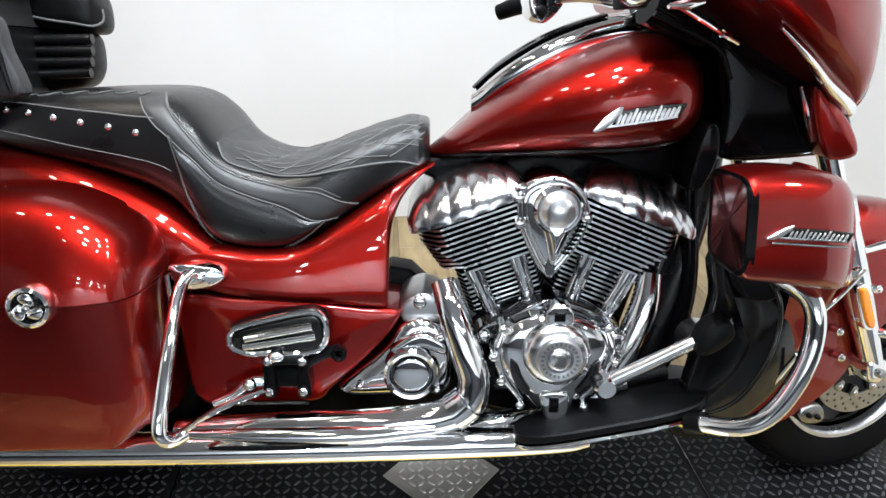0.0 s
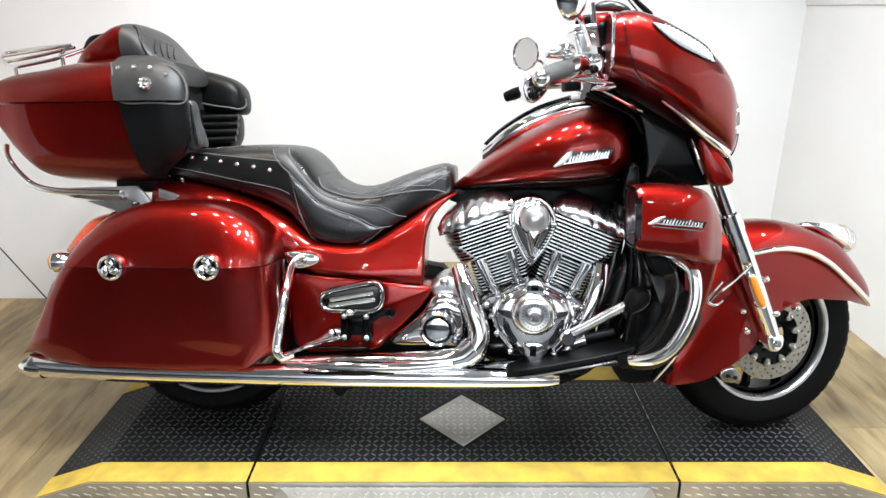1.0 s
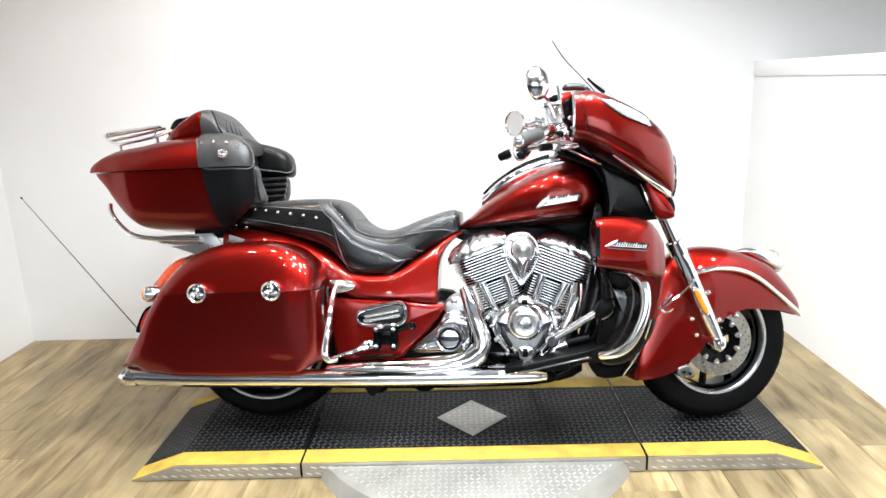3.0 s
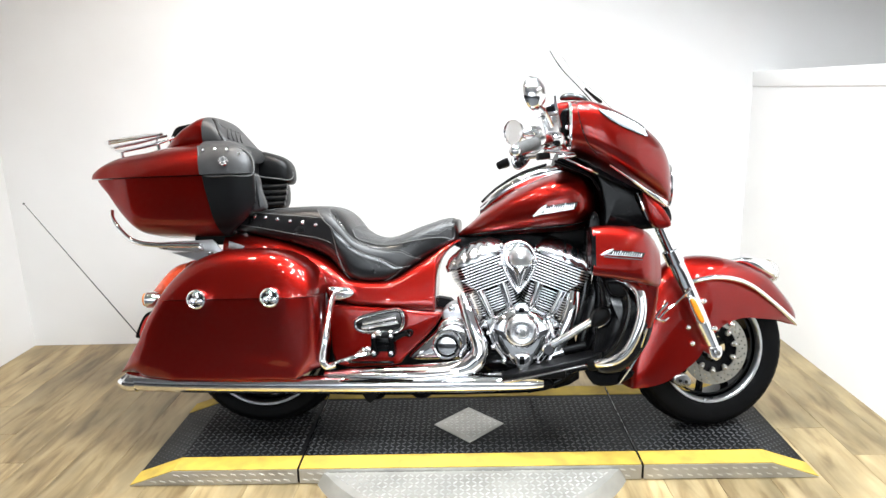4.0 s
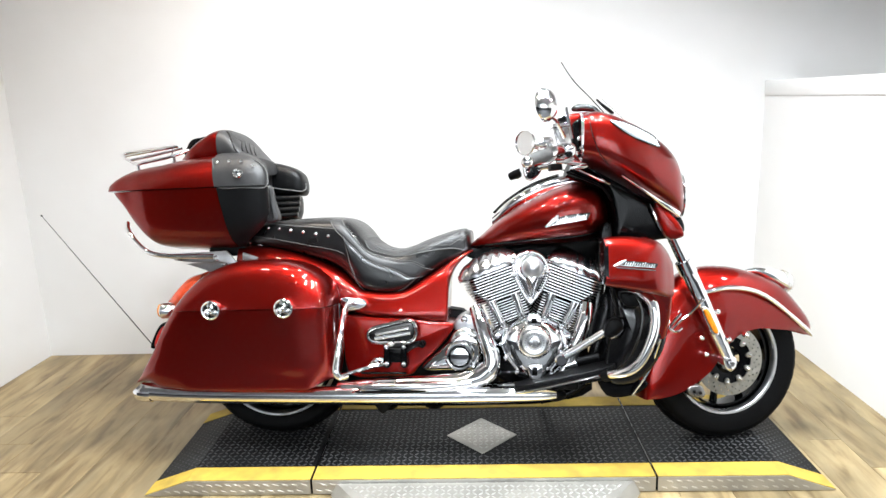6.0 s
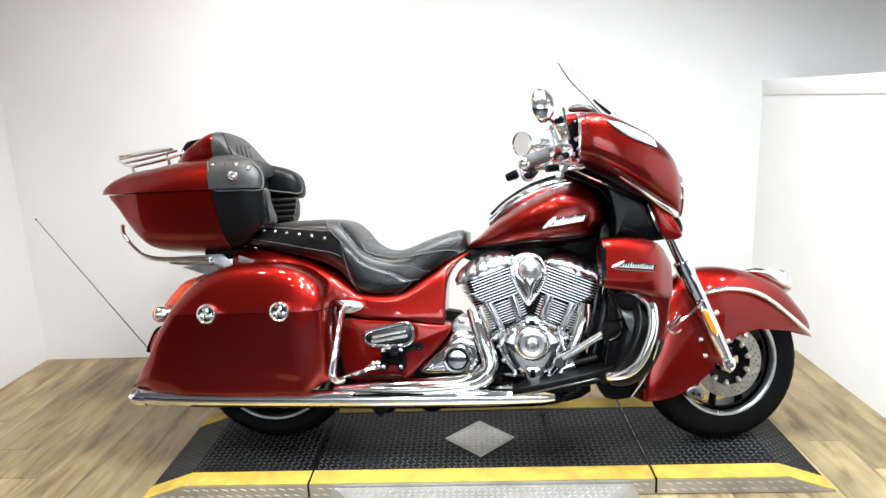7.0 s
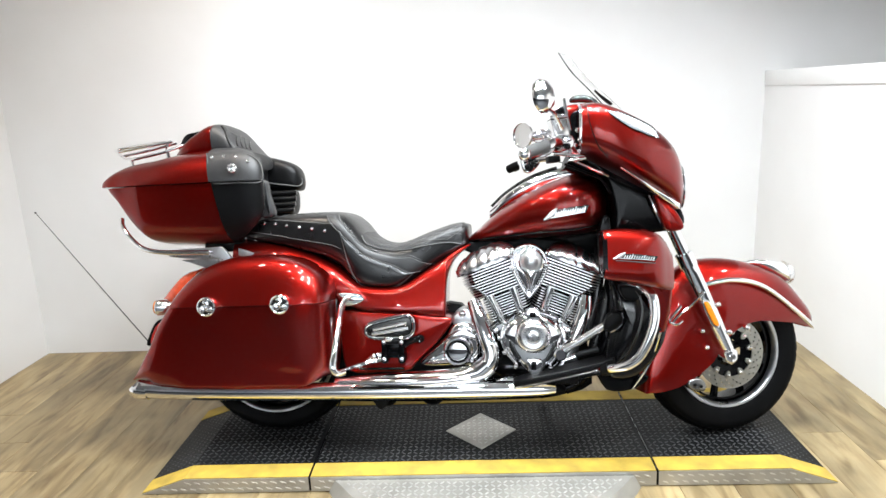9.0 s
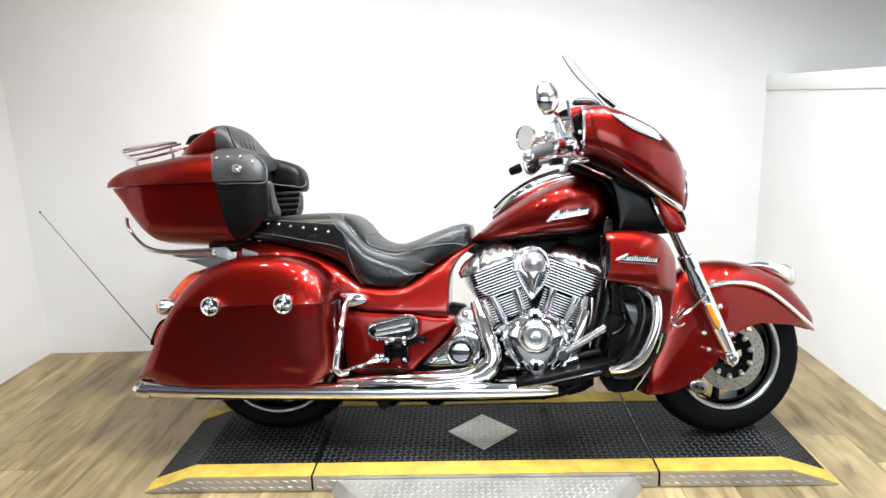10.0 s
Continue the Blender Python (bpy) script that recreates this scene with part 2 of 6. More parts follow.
class Loft:
    """A body along x: rows of (x, z bottom, z top, half width, y middle, squareness)."""

    def __init__(self, rows, seg=6):
        self.rows = catmull([r if len(r) == 6 else (*r, 2.5) for r in rows], seg)

    def at(self, s, u):
        """s: 0 to 1 along the rows; u: turn round the section, 0 near side, 0.25 top, 0.5 far side."""
        k = s * (len(self.rows) - 1)
        i = min(int(k), len(self.rows) - 2)
        row = self.rows[i] * (1 - (k - i)) + self.rows[i + 1] * (k - i)
        return self.point(row, u)

    @staticmethod
    def point(row, u):
        x, zb, zt, w, yc, p = row
        a = 2 * math.pi * u
        c, s = -math.cos(a), math.sin(a)
        f = lambda v: math.copysign(abs(v) ** (2 / p), v)
        return Vector((x, yc + w * f(c), (zb + zt) / 2 + (zt - zb) / 2 * f(s)))

    def even(self, s, u, back=False):
        """From a turn to one that runs evenly along the section (or back again)."""
        p = self.rows[int(round(min(max(s, 0.0), 1.0) * (len(self.rows) - 1)))][5]
        u = (u + 0.5) % 1.0 - 0.5
        a, sign = abs(u), math.copysign(1, u)
        far = a > 0.25
        if far:
            a = 0.5 - a
        k = math.sin(math.pi / 4) ** (2 / p)
        if back:
            a = math.asin(min(1.0, (a / 0.125 * k) ** (p / 2))) / (2 * math.pi) if a < 0.125 else math.acos(min(1.0, (max(0.0, 2 - a / 0.125) * k) ** (p / 2))) / (2 * math.pi)
        else:
            a = 0.125 * math.sin(2 * math.pi * a) ** (2 / p) / k if a < 0.125 else 0.125 * (2 - max(0.0, math.cos(2 * math.pi * a)) ** (2 / p) / k)
        return sign * (0.5 - a if far else a)

    def smooth(self, pairs, seg=6):
        """A smooth line of (station, turn) through pairs."""
        return [(s, self.even(s, e, True)) for s, e in catmull([(s, self.even(s, u)) for s, u in pairs], seg)]

    def mesh(self, n=40):
        return skin(bmesh.new(), [[self.point(r, k / n) for k in range(n)] for r in self.rows])

    def line(self, pairs, lift=0.001, seg=5):
        out = []
        for s, u in self.smooth(pairs, seg):
            v = self.at(s, u)
            k = min(max(s, 0.0), 1.0) * (len(self.rows) - 1)
            row = self.rows[int(round(k))]
            o = Vector((v.x, row[4], (row[1] + row[2]) / 2))
            out.append(v + (v - o).normalized() * lift)
        return out


def offset(poly, d):
    """A closed outline, moved inwards by d."""
    n = len(poly)
    area = sum(poly[i][0] * poly[(i + 1) % n][1] - poly[(i + 1) % n][0] * poly[i][1] for i in range(n))
    s = 1 if area > 0 else -1
    out = []
    for i in range(n):
        a, b, c = poly[i - 1], poly[i], poly[(i + 1) % n]
        t = Vector((c[0] - a[0], c[1] - a[1]))
        t = t.normalized() if t.length > 1e-9 else Vector((1, 0))
        out.append((b[0] - s * t.y * d, b[1] + s * t.x * d))
    return out


def slab(outline, y0, y1, r=0.004, seg=5, dome=0.0, smooth=True, bm=None, tilt=None):
    """A plate with the given side outline of (x, z), from its near face y0 back to y1, near edges rounded by r,
    its near face domed. tilt(x, z) adds to y."""
    bm = bm or bmesh.new()
    poly = [tuple(v) for v in (catmull(outline, seg, True) if smooth else outline)]
    cx = sum(v[0] for v in poly) / len(poly)
    cz = sum(v[1] for v in poly) / len(poly)
    tilt = tilt or (lambda x, z: 0.0)
    rings = [[(x, y1 + tilt(x, z), z) for x, z in poly]]
    for k in range(4):
        a = math.pi / 2 * k / 3
        rings.append([(x, y0 + r * (1 - math.sin(a)) + tilt(x, z), z) for x, z in offset(poly, r * (1 - math.cos(a)))])
    inner = offset(poly, r)
    if dome:
        for k in (0.85, 0.65, 0.4, 0.15):
            rings.append([(cx + (x - cx) * k, y0 - dome * (1 - k * k) + tilt(x, z), cz + (z - cz) * k) for x, z in inner])
    return skin(bm, rings)


def box(x0, x1, y0, y1, z0, z1, r=0.0, bm=None, seg=2):
    own = bmesh.new()
    bmesh.ops.create_cube(own, size=1, matrix=Matrix.LocRotScale(((x0 + x1) / 2, (y0 + y1) / 2, (z0 + z1) / 2), None, (x1 - x0, y1 - y0, z1 - z0)))
    if r:
        bmesh.ops.bevel(own, geom=own.edges[:], offset=r, segments=seg, affect="EDGES", profile=0.5)
    if bm is None:
        return own
    join(bm, own)
    return bm


def join(bm, other, m=None):
    """Adds other's faces to bm."""
    if m is not None:
        other.transform(m)
    me = bpy.data.meshes.new("join")
    other.to_mesh(me)
    other.free()
    bm.from_mesh(me)
    bpy.data.meshes.remove(me)
    return bm


def lathe(profile, n=48, m=None, closed=False, bm=None):
    """Turned about the y axis: profile of (radius, y)."""
    bm = bm or bmesh.new()
    own = bmesh.new()
    prof = list(profile) + ([profile[0]] if closed else [])
    rings = [[(max(r, 1e-5) * math.cos(2 * math.pi * k / n), y, max(r, 1e-5) * math.sin(2 * math.pi * k / n)) for k in range(n)] for r, y in prof]
    skin(own, rings, True, False)
    bmesh.ops.remove_doubles(own, verts=own.verts[:], dist=2e-5)
    return join(bm, own, m)


def disc(c, r, y0, y1, edge=0.002, n=28, bm=None, dome=0.0):
    """A round boss facing the near side, centre c = (x, z), from near face y0 to y1."""
    prof = [(0, y0 - dome)] + ([(r * 0.35, y0 - dome * 0.88), (r * 0.7, y0 - dome * 0.5)] if dome else []) + [(r - edge, y0), (r, y0 + edge), (r, y1), (0, y1)]
    return lathe(prof, n, Matrix.Translation((c[0], 0, c[1])), bm=bm)


def ball(c, r, bm=None, scale=(1, 1, 1), n=10):
    bm = bm or bmesh.new()
    own = bmesh.new()
    bmesh.ops.create_uvsphere(own, u_segments=n, v_segments=max(6, n // 2), radius=r, matrix=Matrix.LocRotScale(c, None, scale))
    return join(bm, own)


def bar(a, b, r, n=12, bm=None, r2=None):
    """A straight round bar from a to b."""
    return tube([a, tuple((Vector(a) + Vector(b)) / 2), b], [r, (r + (r2 or r)) / 2, r2 or r], n, 1, bm=bm)


# ---------- the room ----------
def setting(name, bm, material, label, category, smooth=0):
    ob = new(name, link_mesh(name, bm, material, smooth))
    return tagged(ob, label, category, kind="structure")


JOG = -1.575         # where the back wall steps back
setting("wall_west", box(-2.57, -2.42, -0.9, 1.08, 0, 3.0), WALL, "plain white painted side wall", "wall")
setting("wall_west_shop", box(-4.65, -4.5, -5.2, 1.70, 0, 3.0), UNSEEN_WALL, "pale shop wall out of view, brightened for reflections", "wall")
bm = bmesh.new()
sweep = [(JOG + 0.02 + 1.5 * k / 24, 1.083 + 0.470 * (0.5 - 0.5 * math.cos(math.pi * k / 24))) for k in range(25)]
foot = [(-4.5, 1.08), (JOG, 1.08)] + sweep + [(-4.5, 1.553)]
lower, upper = [[bm.verts.new((x, y, z)) for x, y in foot] for z in (0.0, 3.0)]
bm.faces.new(lower)
bm.faces.new(upper)
for i in range(len(foot)):
    j = (i + 1) % len(foot)
    bm.faces.new((lower[i], lower[j], upper[j], upper[i]))
setting("wall_north_stepped", bm, WALL, "white painted wall curving forward of the back wall", "wall", 25)
setting("wall_north", box(JOG, 3.6, 1.555, 1.70, 0, 3.0), WALL, "plain white painted back wall", "wall")
setting("wall_east_low", box(1.67, 1.79, -0.9, 1.555, 0, 1.3015), WALL, "low white partition wall", "wall")
setting("wall_cap", box(1.664, 1.80, -0.91, 1.555, 1.302, 1.385, 0.003), CAP, "white painted cap rail along the low wall", "trim", 30)
setting("wall_east", box(3.6, 3.75, -5.2, 1.69, 0, 3.0), GREY_WALL, "greyish painted wall beyond the low partition", "wall")
setting("wall_south", box(-4.65, 3.75, -5.35, -5.2, 0, 3.0), UNSEEN_WALL, "pale shop wall out of view, brightened for reflections", "wall")
# unseen dark bands, added to give the chrome a dark horizon
setting("dark_band_south", box(-4.48, 3.58, -5.2, -5.18, 0, 1.0), DARK_BAND, "added dark band along the unseen shop wall, for dark reflections", "wall")
setting("dark_band_west", box(-4.5, -4.48, -5.18, 1.06, 0, 1.15), DARK_BAND, "added dark band along the unseen shop wall, for dark reflections", "wall")
setting("dark_band_east", box(3.58, 3.6, -5.18, 1.53, 0, 1.15), DARK_BAND, "added dark band along the unseen shop wall, for dark reflections", "wall")
setting("ceiling", box(-4.65, 3.75, -5.35, 1.69, 3.0, 3.12), CEIL, "plain grey ceiling", "ceiling")
setting("floor", box(-4.65, 3.75, -5.35, 1.69, -0.1, -0.006), UNSEEN_FLOOR, "oak vinyl plank floor, with an added dark floor out of view", "floor")


# ---------- lamps under the ceiling, out of view ---
random.seed(11)


def spot_lamp(x, y, power, size=0.14, z=2.93):
    tint = (1.0, 0.86, 0.71) if x < -1.0 and y > -2 and power < 10 else (0.965, 0.965, 0.945) if y > 0 else (0.985, 0.955, 0.90) if x > 2 else (0.89, 0.960, 1.0)
    lamp = thing("ceiling_lamp", "small round white ceiling spotlight out of view, switched on", "lamp", pose(x, y, z), group="ceiling spotlights")
    body = lathe([(0.0, 0.07), (size * 0.62, 0.07), (size * 0.66, 0.06), (size * 0.66, -0.012), (size * 0.58, -0.012), (size * 0.55, 0.0), (0.0, 0.0)], 32)
    body.transform(Matrix.Rotation(radians(90), 4, "X"))
    part("housing", body, CAP, lamp)
    data = bpy.data.lights.new("lamp_light", "AREA")
    data.shape, data.size, data.energy, data.color = "DISK", size, power, tint
    data.spread = radians(135)
    light = new("lamp_light", data)
    light.parent = lamp
    light.matrix_basis = pose(0, 0, -0.02)
    return lamp


LAMPS = [(0.70 * i - 0.30 + random.uniform(-0.16, 0.16), -0.40 - 0.42 * j + random.uniform(-0.12, 0.12), 13.0) for i in range(3) for j in range(3)]
LAMPS += [(-1.05, -0.7, 4.0), (-1.05, -1.5, 2.0)]
# rear rows added as fill: they brighten the wall that the chrome mirrors
LAMPS += [(0.9 * i - 1.4 + random.uniform(-0.2, 0.2), -4.35 - 0.45 * j + random.uniform(-0.12, 0.12), 34.0) for i in range(4) for j in range(2)]
# added to brighten the back wall; weak left ones warm to turn it beige
LAMPS += [(-1.75, -0.2, 4.0), (-1.15, 0.2, 9.5), (-0.1, 0.25, 17.5), (0.8, 0.2, 15.5), (-0.5, 0.7, 6)]
LAMPS += [(2.75, -0.9, 32), (2.75, -2.2, 28), (2.7, -3.6, 20)]
for lx, ly, power in LAMPS:
    spot_lamp(lx, ly, power)


# ---------- the turntable platform ----------
TOP = 0.057          # height of its deck
FRONT, BACK = -0.301, 0.322


def tread(x0, x1, y0, y1, z, pitch=0.0215, length=0.021, wide=0.0062, high=0.0016, keep=None):
    """Raised bars of a tread plate, turned two ways by turns."""
    bm = bmesh.new()
    nx, ny = int((x1 - x0) / pitch), int((y1 - y0) / pitch)
    for i in range(nx):
        for j in range(ny):
            x, y = x0 + (i + 0.5) * pitch, y0 + (j + 0.5) * pitch
            if keep and not keep(x, y):
                continue
            a = radians(45 if (i + j) % 2 else -45)
            c, s = math.cos(a), math.sin(a)
            zz = z(x, y) if callable(z) else z
            ring = []
            for lx, ly in ((-0.5, 0), (-0.25, -0.5), (0.25, -0.5), (0.5, 0), (0.25, 0.5), (-0.25, 0.5)):
                ox, oy = lx * length, ly * wide
                ring.append((x + ox * c - oy * s, y + ox * s + oy * c))
            low = [bm.verts.new((u, v, z(u, v) if callable(z) else z)) for u, v in ring]
            top = [bm.verts.new((x + (u - x) * 0.72, y + (v - y) * 0.72, zz + high)) for u, v in ring]
            bm.faces.new(top)
            for k in range(6):
                bm.faces.new((low[k], low[(k + 1) % 6], top[(k + 1) % 6], top[k]))
    return bm


def prism(poly, y0, y1):
    """An (x, z) outline drawn out along y."""
    bm = bmesh.new()
    a = [bm.verts.new((x, y0, z)) for x, z in poly]
    b = [bm.verts.new((x, y1, z)) for x, z in poly]
    bm.faces.new(a)
    bm.faces.new(b[::-1])
    for i in range(len(poly)):
        j = (i + 1) % len(poly)
        bm.faces.new((a[i], a[j], b[j], b[i]))
    return bm


def ribbon(pts, y0, y1, lift=0.0022):
    """A painted band lying on a line of (x, z) between y0 and y1."""
    bm = bmesh.new()
    rows = [[(x, y0, z - 0.001), (x, y0, z + lift), (x, y1, z + lift), (x, y1, z - 0.001)] for x, z in pts]
    return skin(bm, rings=rows)


platform = thing("turntable_platform", "black tread-plate motorcycle turntable with yellow edges, standing on the plank floor", "platform")
RAMP_X, END_X, SEAM = 1.045, 1.205, 0.600


def deck_height(x, y=0):
    return TOP if abs(x) <= RAMP_X else TOP * max(0.04, (END_X - abs(x)) / (END_X - RAMP_X))


def yellow_edge(xs, parent):
    part("yellow_edge", ribbon([(x, deck_height(x)) for x in xs], FRONT, FRONT + 0.085), YELLOW, parent, "yellow painted edge band", smooth=0)
    part("yellow_edge", ribbon([(x, deck_height(x)) for x in xs], BACK - 0.085, BACK), YELLOW, parent, "yellow painted edge band", smooth=0)


def skirt(poly, parent, x0, x1):
    """The bright tread-plate front face of one section."""
    s = part("skirt", prism(poly, FRONT - 0.004, FRONT - 0.001), PLATE, parent, "bright tread-plate skirt", smooth=0)
    bm = bmesh.new()
    n = int((x1 - x0) / 0.034)
    for i in range(n):
        for j in range(2):
            x, z = x0 + 0.034 * (i + 0.5) + 0.017 * j, 0.017 + 0.024 * j
            if abs(x) + 0.02 > RAMP_X and z > deck_height(abs(x) + 0.02) - 0.006:
                continue
            q = slab([(x - 0.011, z + 0.005), (x - 0.006, z - 0.001), (x + 0.011, z - 0.005), (x + 0.006, z + 0.001)], FRONT - 0.0055, FRONT - 0.003, 0.0006, smooth=False)
            join(bm, q)
    part("skirt_tread", bm, PLATE_BAR, s)


mid = part("deck_section", prism([(-SEAM + 0.004, 0.004), (SEAM - 0.004, 0.004), (SEAM - 0.004, TOP), (-SEAM + 0.004, TOP)], FRONT, BACK), DECK, platform, smooth=0)
diamond_in = lambda x, y: abs(x - 0.004) / 0.150 + abs(y) / 0.158 > 1
tagged(part("tread", tread(-SEAM + 0.006, SEAM - 0.006, FRONT + 0.09, BACK - 0.09, TOP, keep=diamond_in), DECK_BAR, mid, smooth=0), kind="stuff")
yellow_edge((-SEAM + 0.004, SEAM - 0.004), mid)
skirt([(-SEAM + 0.004, 0.004), (SEAM - 0.004, 0.004), (SEAM - 0.004, TOP), (-SEAM + 0.004, TOP)], mid, -SEAM + 0.01, SEAM - 0.02)
dm = bmesh.new()
lo = [dm.verts.new((x, y, TOP)) for x, y in ((-0.132, 0), (0.005, -0.140), (0.141, 0), (0.005, 0.140))]
hi = [dm.verts.new((x, y, TOP + 0.003)) for x, y in ((-0.130, 0), (0.005, -0.138), (0.139, 0), (0.005, 0.138))]
dm.faces.new(hi)
for i in range(4):
    dm.faces.new((lo[i], lo[(i + 1) % 4], hi[(i + 1) % 4], hi[i]))
insert = part("diamond_insert", dm, PLATE, mid, "bare bright diamond of tread plate", smooth=0)
tagged(part("tread", tread(-0.14, 0.15, -0.15, 0.15, TOP + 0.003, keep=lambda x, y: abs(x - 0.005) / 0.118 + abs(y) / 0.122 < 1), PLATE_BAR, insert, smooth=0), kind="stuff")
for side in (-1, 1):
    outline = [(side * (SEAM + 0.004), 0.004), (side * END_X, 0.002), (side * RAMP_X, TOP), (side * (SEAM + 0.004), TOP)]
    sec = part("deck_section", prism(outline, FRONT, BACK), DECK, platform, "end section sloping down to the floor", smooth=0)
    a, b = sorted((side * (SEAM + 0.008), side * (END_X - 0.01)))
    tagged(part("tread", tread(a, b, FRONT + 0.09, BACK - 0.09, deck_height), DECK_BAR, sec, smooth=0), kind="stuff")
    yellow_edge([side * v for v in (SEAM + 0.004, RAMP_X, END_X)], sec)
    skirt(outline, sec, *sorted((side * (SEAM + 0.01), side * (RAMP_X + 0.09))))
# dark bearing gap between the sections
part("joint_channel", box(-SEAM - 0.004, -SEAM + 0.004, FRONT + 0.004, BACK - 0.004, 0.003, TOP - 0.006), MATT_BLACK, platform)
part("joint_channel", box(SEAM - 0.004, SEAM + 0.004, FRONT + 0.004, BACK - 0.004, 0.003, TOP - 0.006), MATT_BLACK, platform)
for s in (-1, 1):
    part("joint_rod", bar((s * SEAM + 0.0028, FRONT + 0.02, TOP - 0.003), (s * SEAM + 0.0028, BACK - 0.02, TOP - 0.003), 0.0014), STEEL, platform, "thin steel joint rod")

# round base plate whose front half shows before the platform
base = thing("round_turntable", "round bright tread-plate turntable under the platform, on the plank floor", "turntable", pose(0.005, 0.0, 0))
arc = [(0.622 * math.cos(a), 0.622 * math.sin(a)) for a in (math.pi + math.pi * k / 48 for k in range(49))]
arc = [(x, y) for x, y in arc if y < FRONT - 0.008]
bm = bmesh.new()
edge = [(x, y) for x, y in arc]
inner = [(x * 0.955, y * 0.955) for x, y in arc]
inner[0], inner[-1] = (inner[0][0], FRONT - 0.008), (inner[-1][0], FRONT - 0.008)
edge[0], edge[-1] = (edge[0][0], FRONT - 0.008), (edge[-1][0], FRONT - 0.008)
lo = [bm.verts.new((x, y, 0.0)) for x, y in edge]
hi = [bm.verts.new((x, y, 0.046)) for x, y in inner]
bm.faces.new(hi)
bm.faces.new(lo[::-1])
for i in range(len(lo)):
    j = (i + 1) % len(lo)
    bm.faces.new((lo[i], lo[j], hi[j], hi[i]))
disc_plate = part("base_plate", bm, PLATE, base, smooth=20)
tagged(part("tread", tread(-0.58, 0.58, -0.58, FRONT - 0.012, 0.046, keep=lambda x, y: x * x + y * y < 0.575 ** 2), PLATE_BAR, disc_plate, smooth=0), kind="stuff")


# ---------- the motorcycle ----------
bike = thing("motorcycle", "candy-red touring motorcycle with chrome V-twin engine, parked on a turntable platform", "motorcycle",
             pose(0.045, 0.045, 0.057, 0, 0, -4.0) @ pose(0, 0, 0, -11.5))
STEER = pose(0.868, 0, 0, 0, 0, 15.0)      # wheel, fork, bars and fairing turned to the far side


def cut(bm, co, no, keep_positive, fill=True):
    """Keeps one side of a plane and closes the cut."""
    r = bmesh.ops.bisect_plane(bm, geom=bm.verts[:] + bm.edges[:] + bm.faces[:], plane_co=co, plane_no=no,
                               clear_inner=keep_positive, clear_outer=not keep_positive)
    if fill:
        edges = [e for e in r["geom_cut"] if isinstance(e, bmesh.types.BMEdge)]
        bmesh.ops.holes_fill(bm, edges=edges, sides=0)
    return bm


def thick(bm, t):
    bmesh.ops.recalc_face_normals(bm, faces=bm.faces[:])
    bmesh.ops.solidify(bm, geom=bm.faces[:], thickness=t)
    return bm


def patch(loft, s0, s1, u0, u1, lift=0.002, n=16, k=8, shape=None):
    """A thin plate lying on a loft between two stations and two turns; shape(a) narrows it along its length."""
    bm = bmesh.new()
    grid = []
    for i in range(n + 1):
        a = i / n
        s = s0 + (s1 - s0) * a
        w = shape(a) if shape else 1.0
        um, uh = (u0 + u1) / 2, (u1 - u0) / 2 * w
        row = loft.rows[int(round(s * (len(loft.rows) - 1)))]
        o = Vector((0, row[4], (row[1] + row[2]) / 2))
        line = []
        for j in range(k + 1):
            v = loft.at(s, um + uh * (2 * j / k - 1))
            o.x = v.x
            line.append(v + (v - o).normalized() * lift)
        grid.append(line)
    skin(bm, grid, False, False)
    return thick(bm, -lift * 0.9)


def padded(loft, parent, name, edge_a, edge_b, lift, material, n=30, k=10, bulge=0.0, relief=None, label=""):
    """A padded panel on a loft between two lines of (station, turn)."""
    a, b = [[np.array((st, loft.even(st, u))) for st, u in loft.smooth(e, 8)] for e in (edge_a, edge_b)]
    pick = lambda line, t: np.array(line[0]) if t <= 0 else line[-1] if t >= 1 else (
        line[int(t * (len(line) - 1))] * (1 - t * (len(line) - 1) % 1) + line[int(t * (len(line) - 1)) + 1] * (t * (len(line) - 1) % 1))
    bm = bmesh.new()
    grid = []
    for i in range(n + 1):
        pa, pb = pick(a, i / n), pick(b, i / n)
        line = []
        for j in range(k + 1):
            v = j / k
            st, u = pa * (1 - v) + pb * v
            st = min(max(st, 0.0), 1.0)
            u = loft.even(st, u, True)
            p = loft.at(st, u)
            row = loft.rows[int(round(st * (len(loft.rows) - 1)))]
            o = Vector((p.x, row[4], (row[1] + row[2]) / 2))
            rise = lift * min(1.0, 6 * v, 6 * (1 - v), 8 * i / n + 0.15, 8 * (1 - i / n) + 0.15)
            rise += bulge * math.sin(math.pi * v) + (relief(st, u) if relief else 0.0) * min(1.0, 5 * v)
            line.append(p + (p - o).normalized() * (rise + 0.0006))
        grid.append(line)
    skin(bm, grid, False, False)
    return part(name, bm, material, parent, label, smooth=70)


